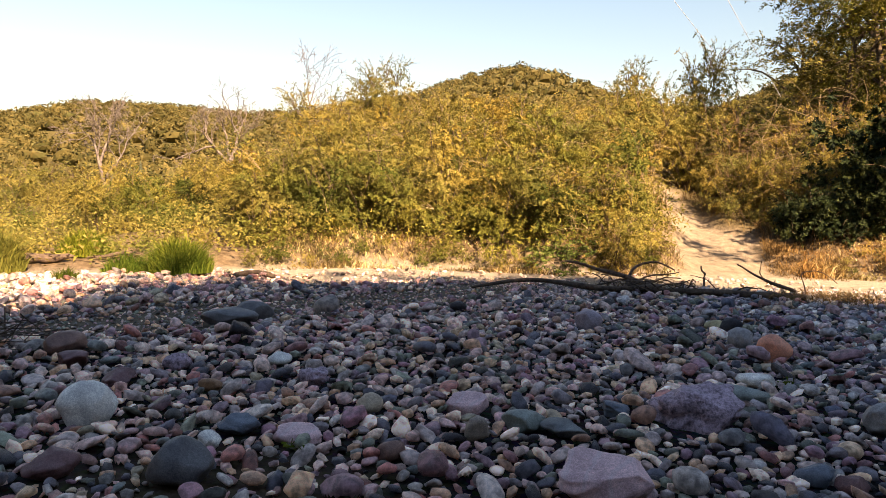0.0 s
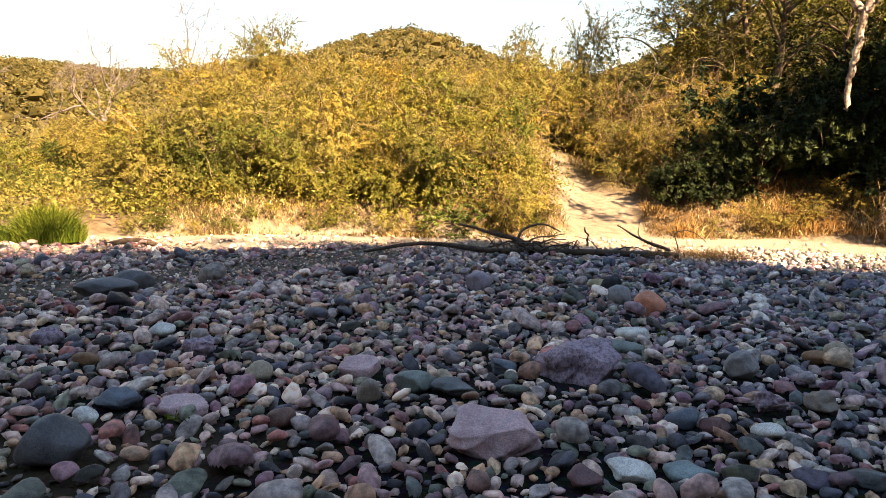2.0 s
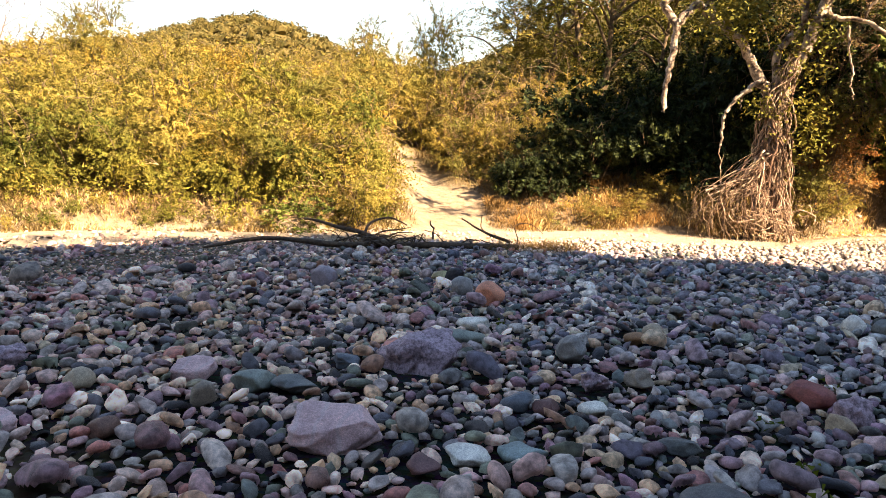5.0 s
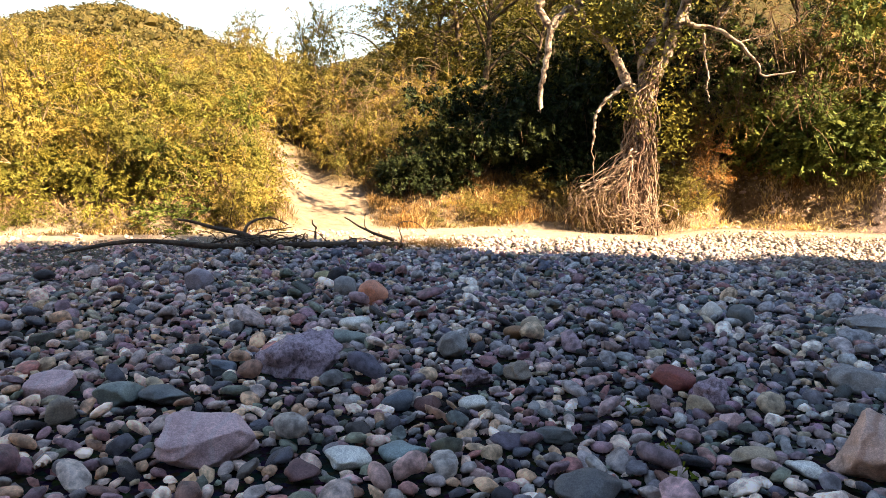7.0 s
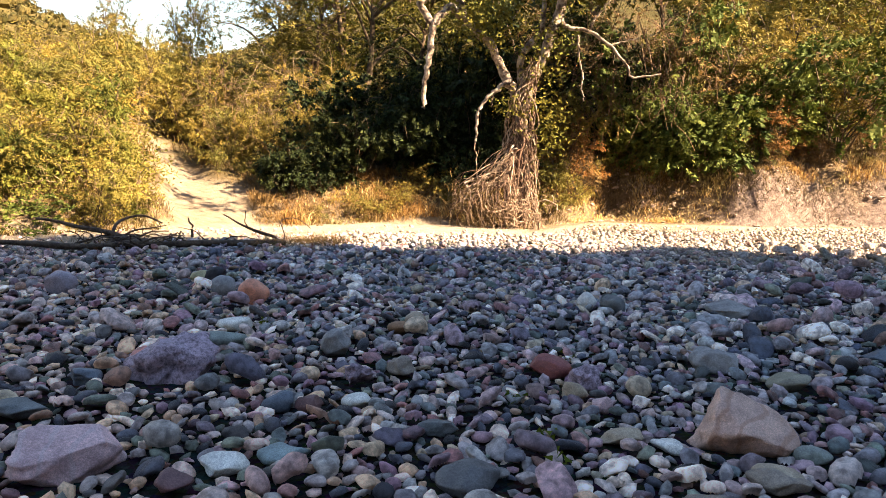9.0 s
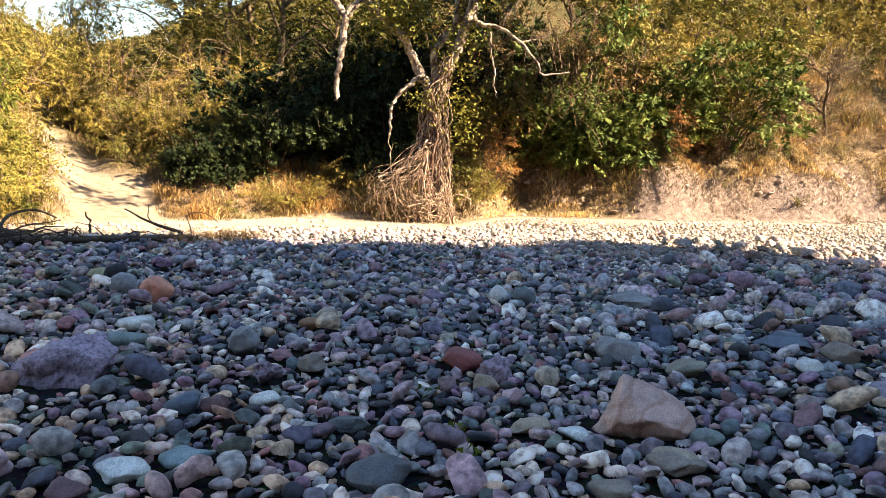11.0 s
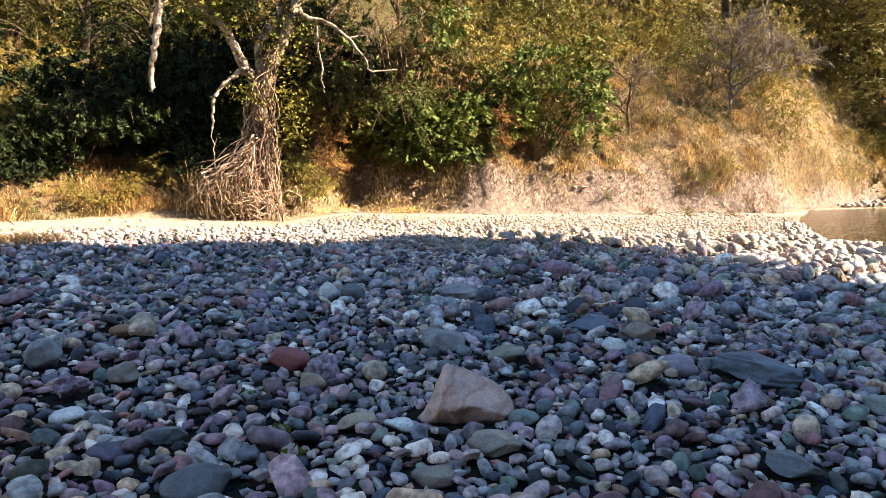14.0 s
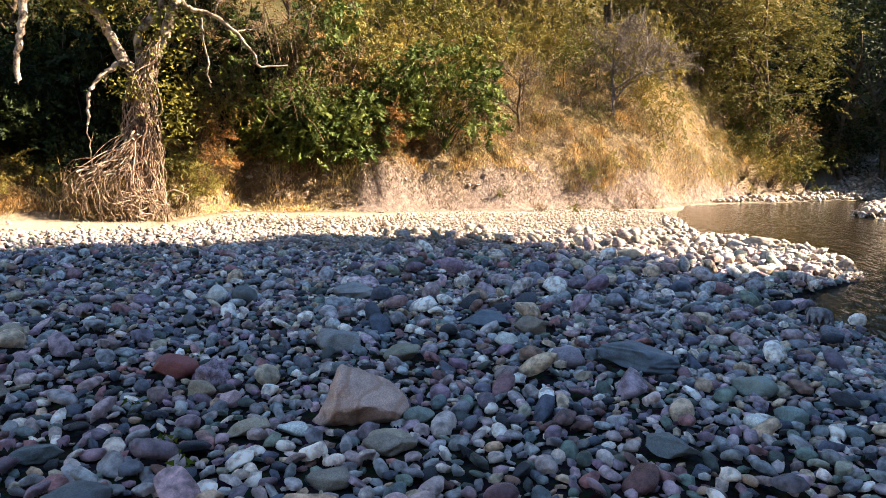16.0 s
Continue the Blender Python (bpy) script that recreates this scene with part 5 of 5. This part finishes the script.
tagged(put("creeper_leaves", mesh_of("creeper_leaves", *leaf_mesh(np.concatenate(pts), 0.10, 0.055, r), False), M_LEAF["green"], root_tree), kind="stuff")
crown, arms = [], []
for k in range(520):
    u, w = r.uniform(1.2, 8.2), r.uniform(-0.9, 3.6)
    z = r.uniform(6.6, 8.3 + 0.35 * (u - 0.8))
    # gap left in the crown so that sun reaches the trunk
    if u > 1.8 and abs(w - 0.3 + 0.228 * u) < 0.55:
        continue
    # a few sprays set apart to dapple the path
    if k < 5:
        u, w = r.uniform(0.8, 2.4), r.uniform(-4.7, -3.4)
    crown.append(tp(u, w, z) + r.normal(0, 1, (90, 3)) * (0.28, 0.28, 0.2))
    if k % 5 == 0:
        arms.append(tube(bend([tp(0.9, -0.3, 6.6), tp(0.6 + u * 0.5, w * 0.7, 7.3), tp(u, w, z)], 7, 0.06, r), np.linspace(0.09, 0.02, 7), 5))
tagged(put("crown", mesh_of("crown", *leaf_mesh(np.concatenate(crown), 0.22, 0.12, r), False), M_LEAF["green"], root_tree), kind="stuff")
tagged(put("limbwork", mesh_of("limbwork", *joined(arms)), M_BARK, root_tree), kind="stuff")
base = np.array([tp(r.normal(-1.25, 0.4), -0.35 + r.normal(0, 0.25), abs(r.normal(0.3, 0.4))) for _ in range(900)])
tagged(blades("root_fringe", base, 0.3, 0.012, r, M_LEAF["dry"], root_tree, 1.8), kind="stuff")
tagged(root_tree, "pale-barked tree wrapped in hanging roots on a cut bank", "tree")

# dry canes arching through the brush beside the path, over the bank and on the dry slope
for n, a0, a1, r0, r1, low, high, label in ((45, 24.5, 32, 20.5, 26.0, 0.4, 3.2, "pale dry canes arching through the brush above the footpath"), (14, -13, 19, 15.5, 22, 0.4, 1.6, "pale dry canes among the shrubs of the bank"),
                                            (110, 63, 90, 25.5, 33, 0.1, 1.2, "pale dry canes and twigs on the golden slope"), (70, 47, 58, 21.5, 24.5, 0.3, 4.0, "reddish dry canes hanging beside the root tree")):
    canes = []
    for k in range(n):
        a, q = r.uniform(a0, a1), r.uniform(r0, r1)
        q = max(q, float(np.interp(a, *SHORE.T)) + 0.8)
        if on_path(np.array(a), np.array(q - float(np.interp(a, *SHORE.T)))) > 0.1:
            continue
        x, y, z = polar(a, q)
        c = np.array([x, y, z + r.uniform(low, high)])
        d = np.array([r.normal(0, 1), r.normal(0, 0.5), r.normal(0.1, 0.45)])
        d *= r.uniform(0.3, 1.0) / np.linalg.norm(d)
        line = bend([c - d, c + [r.normal(0, 0.15), -0.15, 0.28 * np.linalg.norm(d)], c + d], 8, 0.03, r)
        canes.append(tube(line, np.linspace(0.009, 0.005, 8), 3))
    tagged(put("dry_canes", mesh_of("dry_canes", *joined(canes)), M_CANE if "pale" in label else M_TWIG), label, "canes", kind="stuff")
for a in np.arange(30.5, 45.2, 0.62):
    s = r.uniform(0.24, 0.42) * (1.25 if a > 34 else 0.8)
    shrub(("yellow_low", "dry_low", "yellow_low", "olive_low")[int(r.integers(0, 4))], spot(a, float(np.interp(a, *SHORE.T)) + r.uniform(0.5, 1.3), s * 1.35, s))

def tangle(n, az, inland, height, length, thick, mat, label, drop):
    """Fine dead twigs that hang and arch through the brush."""
    sticks = []
    for k in range(n):
        a = r.uniform(*az)
        q = float(np.interp(a, *SHORE.T)) + r.uniform(*inland)
        if on_path(np.array(a), np.array(q - float(np.interp(a, *SHORE.T)))) > 0.1:
            continue
        x, y, z = polar(a, q)
        c = np.array([x, y, z + r.uniform(*height)])
        L = r.uniform(*length)
        d = np.array([r.normal(0, 0.6), r.normal(0, 0.4), r.normal(0.2, 0.5) - drop])
        d *= L / (np.linalg.norm(d) + 1e-6)
        for fork in range(int(r.integers(1, 4))):
            e = c + d * r.uniform(0.6, 1.0) + r.normal(0, 0.22 * L, 3)
            sticks.append(tube(bend([c, (c + e) / 2 + [r.normal(0, 0.1 * L), r.normal(0, 0.1 * L), 0.16 * L], e], 6, 0.02, r), np.linspace(thick, thick * 0.4, 6) * r.uniform(0.6, 1.3), 3))
    tagged(put("dead_twigs", mesh_of("dead_twigs", *joined(sticks)), mat), label, "twigs", kind="stuff")


tangle(230, (46.5, 58), (0.8, 3.0), (1.6, 5.2), (0.5, 1.5), 0.010, M_TANGLE, "reddish dead creepers tangled in the brush beside the root tree", 0.8)
tangle(260, (19, 31), (3.5, 8.0), (0.2, 2.4), (0.4, 1.1), 0.006, M_TANGLE, "brown dead twigs tangled in the brush above the footpath", 0.0)
tangle(380, (60, 76), (1.2, 6.0), (0.1, 1.6), (0.4, 1.2), 0.010, M_TANGLE, "reddish dead twigs on the golden slope", 0.1)
tangle(420, (66, 92), (1.0, 7.0), (0.05, 1.0), (0.4, 1.1), 0.009, M_CANE, "pale dead twigs on the golden slope", 0.0)
tangle(260, (-14, 19.5), (0.6, 7.0), (0.2, 1.8), (0.4, 1.1), 0.008, M_CANE, "dead twigs between the shrubs of the bank", 0.0)

# ---- fallen trunk on the bar ----
log = new("fallen_trunk")


def lp(x, y, z):
    return (x, y, float(ground_z(x, y)) + z)


for name, pts, ra, rb in (("stem", [lp(5.75, 10.7, 0.08), lp(4.4, 10.9, 0.09), lp(3.5, 11.0, 0.10), lp(2.9, 10.9, 0.08)], 0.058, 0.042),
                          ("branch", [lp(3.6, 11.0, 0.14), lp(2.6, 10.7, 0.12), lp(1.6, 11.1, 0.22), lp(0.6, 10.9, 0.05)], 0.06, 0.02),
                          ("branch", [lp(3.5, 11.0, 0.14), lp(3.0, 11.6, 0.26), lp(2.35, 12.2, 0.42)], 0.05, 0.02),
                          ("branch", [lp(3.1, 11.2, 0.1), lp(3.3, 11.6, 0.42), lp(3.75, 11.8, 0.5), lp(4.1, 11.8, 0.34)], 0.028, 0.012),
                          ("branch", [lp(4.25, 10.9, 0.2), lp(4.3, 10.95, 0.36), lp(4.22, 10.95, 0.5)], 0.022, 0.012),
                          ("branch", [lp(5.6, 10.7, 0.16), lp(5.2, 10.9, 0.3), lp(4.9, 11.2, 0.52)], 0.03, 0.012),
                          ("branch", [lp(5.3, 10.85, 0.24), lp(5.15, 11.0, 0.42), lp(5.2, 11.0, 0.6)], 0.012, 0.006),
                          ("branch", [lp(5.75, 10.7, 0.12), lp(5.7, 10.9, 0.45), lp(6.1, 10.9, 0.5), lp(6.3, 10.8, 0.3)], 0.010, 0.006)):
    line = bend(pts, 11, 0.012, r)
    put(name, mesh_of(name, *tube(line, np.linspace(ra, rb, 11) * (1 + 0.08 * r.normal(0, 1, 11)), 8)), M_DRIFT, log)
for k in range(34):
    x, y = r.normal(3.3, 0.7), r.normal(11.1, 0.28)
    e = np.array([r.normal(0, 0.5), r.normal(0, 0.25), r.uniform(0.0, 0.3)])
    line = kinked([lp(x, y, 0.06), lp(x, y, 0.08) + e * 0.5 + [0, 0, 0.08], lp(x, y, 0.05) + e], 8, 0.015)
    rad = r.uniform(0.006, 0.02)
    put("branch", mesh_of("branch", *tube(line, np.linspace(rad, rad * 0.4, 8), 5)), M_DRIFT, log)
tagged(log, "fallen dark tree trunk with bare branches on the cobbles", "log")
debris = np.concatenate([np.stack([r.normal(6.2, 0.45, 900), r.normal(10.6, 0.28, 900)], -1), np.stack([r.normal(3.4, 0.35, 350), r.normal(11.3, 0.3, 350)], -1)])
db = np.c_[debris, ground_z(debris[:, 0], debris[:, 1]) + r.uniform(0, 0.12, len(debris))]
tagged(blades("brush_debris", db, 0.13, 0.010, r, M_LEAF["dry"], lean=2.6), "heap of dry twigs and straw beside the fallen trunk", "debris", kind="stuff")

# a heap of dark flood twigs at the edge of the bar
heap = new("twig_heap")
for k in range(36):
    c = np.array(lp(r.normal(-3.75, 0.25), r.normal(6.1, 0.25), r.uniform(0.04, 0.2)))
    d = r.normal(0, 1, 3) * (1, 1, 0.45)
    d *= r.uniform(0.15, 0.45) / np.linalg.norm(d)
    put("twig", mesh_of("twig", *tube(bend([c - d, c + r.normal(0, 0.04, 3), c + d], 5, 0.02, r), np.linspace(0.006, 0.0025, 5), 4)), M_DRIFT, heap)
tagged(heap, "heap of dark dry flood twigs on the cobbles", "twigs")

# driftwood upstream
for pts, ra in (([lp(-7.4, 12.2, 0.05), lp(-6.9, 12.5, 0.12), lp(-6.4, 12.6, 0.12)], 0.085), ([lp(-6.3, 12.8, 0.05), lp(-5.4, 13.0, 0.08)], 0.035), ([lp(-3.6, 11.9, 0.04), lp(-2.8, 12.2, 0.07), lp(-2.4, 12.3, 0.04)], 0.045)):
    tagged(put("driftwood", mesh_of("driftwood", *tube(bend(pts, 9, 0.035, r), ra * np.array([0.25, 0.8, 1.1, 0.85, 1.05, 0.9, 0.8, 0.5, 0.15]), 8)), M_DRIFT), "weathered brown driftwood lying on pale gravel", "driftwood", "driftwood pieces")

# ---- grass and weeds ----
for k, (az, rad, n, w, h, mat, label) in enumerate(((-19.8, 12.9, 5000, 1.5, 0.6, "weed", "bright green feathery weed clump on the gravel"), (-31.8, 13.8, 2500, 1.2, 0.7, "green", "dark green weed clump at the gravel's edge"),
                                                    (-26.2, 15.0, 2500, 1.4, 0.5, "weed", "green weed clump before the shrubs"), (-23.5, 13.3, 900, 1.1, 0.35, "weed", "low sparse green weeds on gravel"),
                                                    (-27.5, 12.4, 350, 0.7, 0.22, "weed", "low sparse green weeds on gravel"))):
    q = np.sqrt(r.uniform(0, 1, n)) * 0.36 * w
    a = r.uniform(0, 6.283, n)
    v, f, g = blade_mesh(np.stack([q * np.cos(a), q * np.sin(a), 0 * q], -1), h * (1.1 - 0.75 * (q / (0.36 * w)) ** 2), 0.02, r, 0.55)
    plant("weed_clump", label, "weed", "weed clumps on the far gravel", [("foliage", mesh_of("foliage", v, np.concatenate([f[:, [0, 1, 2]], f[:, [0, 2, 3]], g]), False), M_LEAF[mat])], spot(az, rad, 1.0, sink=0.03))
shrub("leafy", spot(10.7, 14.5, 0.52, 0.36))

for name, n, a0, a1, s0, s1, h, mat, label in (("dry_grass", 9000, -14, 20.5, -0.3, 1.6, 0.24, "dry", "dry brown grass on the cut bank"), ("dry_grass", 4000, -14, 20.5, -0.3, 1.4, 0.2, "straw", "dry yellow grass at the foot of the bank"), ("dry_grass", 4500, 47, 63, -0.4, 1.1, 0.2, "straw", "dry yellow grass at the foot of the cut bank"), ("dry_grass", 4000, 25.5, 31, -0.2, 2.5, 0.25, "dry", "dry brown grass beside the footpath"), ("dry_grass", 9000, 28, 48, 0.2, 2.2, 0.36, "dry", "dry brown grass under the shaded thicket"), ("dry_grass", 3500, 29, 48, 0.2, 1.8, 0.34, "straw", "dry yellow grass under the shaded thicket"),
                                               ("dry_grass", 9000, 47, 68, 0.0, 3.0, 0.28, "dry", "dry brown grass beside the root tree"), ("bank_grass", 80000, 60, 93, 0.6, 10.0, 0.27, "straw", "dry golden grass on the river slope"),
                                               ("bank_grass", 14000, 57, 88, 0.6, 7.0, 0.36, "rusty", "brown dead grass on the river slope"),
                                               ("bank_litter", 36000, 49, 92, -0.2, 2.8, 0.16, "ashen", "ashen dead brush along the cut bank"), ("path_grass", 7000, 14, 32, 3.0, 12, 0.42, "dry", "dry brown grass above the footpath")):
    az = r.uniform(a0, a1, n)
    rad = np.interp(az, *SHORE.T) + r.uniform(s0, s1, n)
    x, y = rad * np.sin(np.radians(az)), rad * np.cos(np.radians(az))
    tuft = waves(x, y, 31 + len(label), 8, 1.2, 5.0)
    keep = (on_path(az, rad - np.interp(az, *SHORE.T)) < r.uniform(0.05, 0.75, n) ** 1.5) & (tuft > r.uniform(-1.3, 0.4, n))
    x, y, tuft = x[keep], y[keep], tuft[keep]
    v, f, g = blade_mesh(np.c_[x, y, ground_z(x, y) - 0.03], h * (0.35 + 0.85 * np.clip(tuft + 0.3, 0, 1.4)), 0.019, r, 1.2)
    me = mesh_of(name, v, np.concatenate([f[:, [0, 1, 2]], f[:, [0, 2, 3]], g]), False)
    tagged(put(name, me, M_LEAF[mat]), label, "grass", kind="stuff")

# sprouts between the cobbles
for x, y in ((-0.72, 3.62), (3.05, 2.75), (2.72, 2.25), (2.55, 2.0), (2.7, 5.3), (4.05, 3.2)):
    sprout = new("sprout")
    for k in range(9):
        v, f = leaf_mesh(r.normal(0, 0.03, (1, 3)) * (1, 1, 0.4) + [0, 0, 0.05], 0.04, 0.022, r)
        put("leaf", mesh_of("leaf", v, f, False), M_LEAF["weed"], sprout)
    sprout.matrix_basis = pose(x, y, float(ground_z(x, y)) + 0.03)
    tagged(sprout, "small green sprout between the cobbles", "plant", "sprouts between the cobbles")

# ---- woods on the far hills, and on the unseen hill behind ----
pts, size, domes = [], [], []
dome_v, dome_f = SHAPES[1][0]
for k in range(2500):
    a, q = math.radians(r.uniform(-46, 30)), r.uniform(52, 215)
    x, y = q * math.sin(a), q * math.cos(a)
    c = np.array([x, y, float(ground_z(x, y)) + 0.9])
    w, h = r.uniform(1.0, 2.0), r.uniform(0.8, 1.5)
    domes.append((c + dome_v * (1 + r.normal(0, 0.12, dome_v.shape)) * (0.72 * w, 0.72 * w, 0.7 * h), dome_f))
    d = r.normal(0, 1, (38, 3))
    d /= np.linalg.norm(d, axis=1)[:, None]
    d[:, 2] = np.abs(d[:, 2])
    pts.append(c + d * (w, w, h) * r.uniform(0.85, 1.2, (38, 1)))
    size.append(np.full(38, 0.30 + 0.32 * (q - 50) / 165))
hill, size = np.concatenate(pts), np.concatenate(size)
tagged(put("hill_woods", mesh_of("hill_woods", *joined([joined(domes), leaf_mesh(hill, size, size * 0.7, r)]), False), M_LEAF["hill"]), "dry scrub wood over the distant hills", "woods", kind="stuff")
pts = []
for k in range(420):
    x, y = r.uniform(-40, 70), r.uniform(-34, -25)
    pts.append(np.array([x, y, float(ground_z(x, y)) + 0.1]) + r.normal(0, 1, (26, 3)) * (0.7, 0.7, 0.28))
tagged(put("ridge_scrub", mesh_of("ridge_scrub", *leaf_mesh(np.concatenate(pts), 0.7, 0.4, r), False), M_LEAF["hill"]), "scrub along the crest of the unseen hill added for its shadow", "woods", kind="stuff")
# unseen tall trees added on the hill's shoulder: their crowns shade the bar's end
for xa, xb, lows, tops in ((22.3, 24.5, (20.6, 21.4), (32.0, 32.9)), (24.5, 26.6, (21.4, 21.9), (32.9, 32.2)), (26.6, 28.4, (22.2, 23.2), (30.0, 28.6)), (28.4, 31.0, (23.4, 25.4), (27.6, 26.6))):
    t = r.uniform(0, 1, 900)
    lo, hi = lows[0] + (lows[1] - lows[0]) * t, tops[0] + (tops[1] - tops[0]) * t
    cen = np.stack([xa + (xb - xa) * t, -26 + r.normal(0, 0.7, 900), lo + (hi - lo) * r.uniform(0.03, 0.97, 900)], -1)
    leafs = (cen[:, None] + r.normal(0, 0.22, (900, 4, 3))).reshape(-1, 3)
    xm = (xa + xb) / 2
    z = float(ground_z(xm, -26.0))
    plant("tree", "tall unseen tree added on the hill's shoulder to shade the bar", "tree", "trees on the shaded hill",
          parts=[("trunk", mesh_of("trunk", *tube(bend([(xm, -26, z - 0.5), (xm + 0.2, -26, z + 4), (xm, -26, tops[0] - 1)], 8), np.linspace(0.22, 0.05, 8), 7)), M_TWIG),
                 ("crown", mesh_of("crown", *leaf_mesh(leafs, 0.5, 0.3, r), False), M_LEAF["hill"])])

# cables in the sky
for a, b in (((17.0, 57.5, 21.5), (24.5, 55.0, 10.5)), ((21.0, 56.0, 22.0), (26.8, 54.0, 10.0))):
    tagged(put("cable", mesh_of("cable", *tube(bend([a, b], 4), np.full(4, 0.02), 4)), M_CABLE), "thin overhead cable against the sky", "cable", "overhead cables")

# the nearest cobbles, one by one
COBBLES = []
for k in range(20):
    v, f = SHAPES[3][k]
    COBBLES.append(mesh_of("cobble", v, f))
for i in np.where(single)[0]:
    sc = (laid[i, 2] * 0.58, laid[i, 2] * slim[i], laid[i, 2] * 0.46 * flat[i])
    m = pose(laid[i, 0], laid[i, 1], lz[i] + sc[2] * perch[i], math.degrees(tipped[i, 1]), -math.degrees(tipped[i, 0]), math.degrees(turn[i])) @ Matrix.Diagonal((*sc, 1))
    put("cobble", COBBLES[shape[i]], M_COBBLE, ground, m=m)
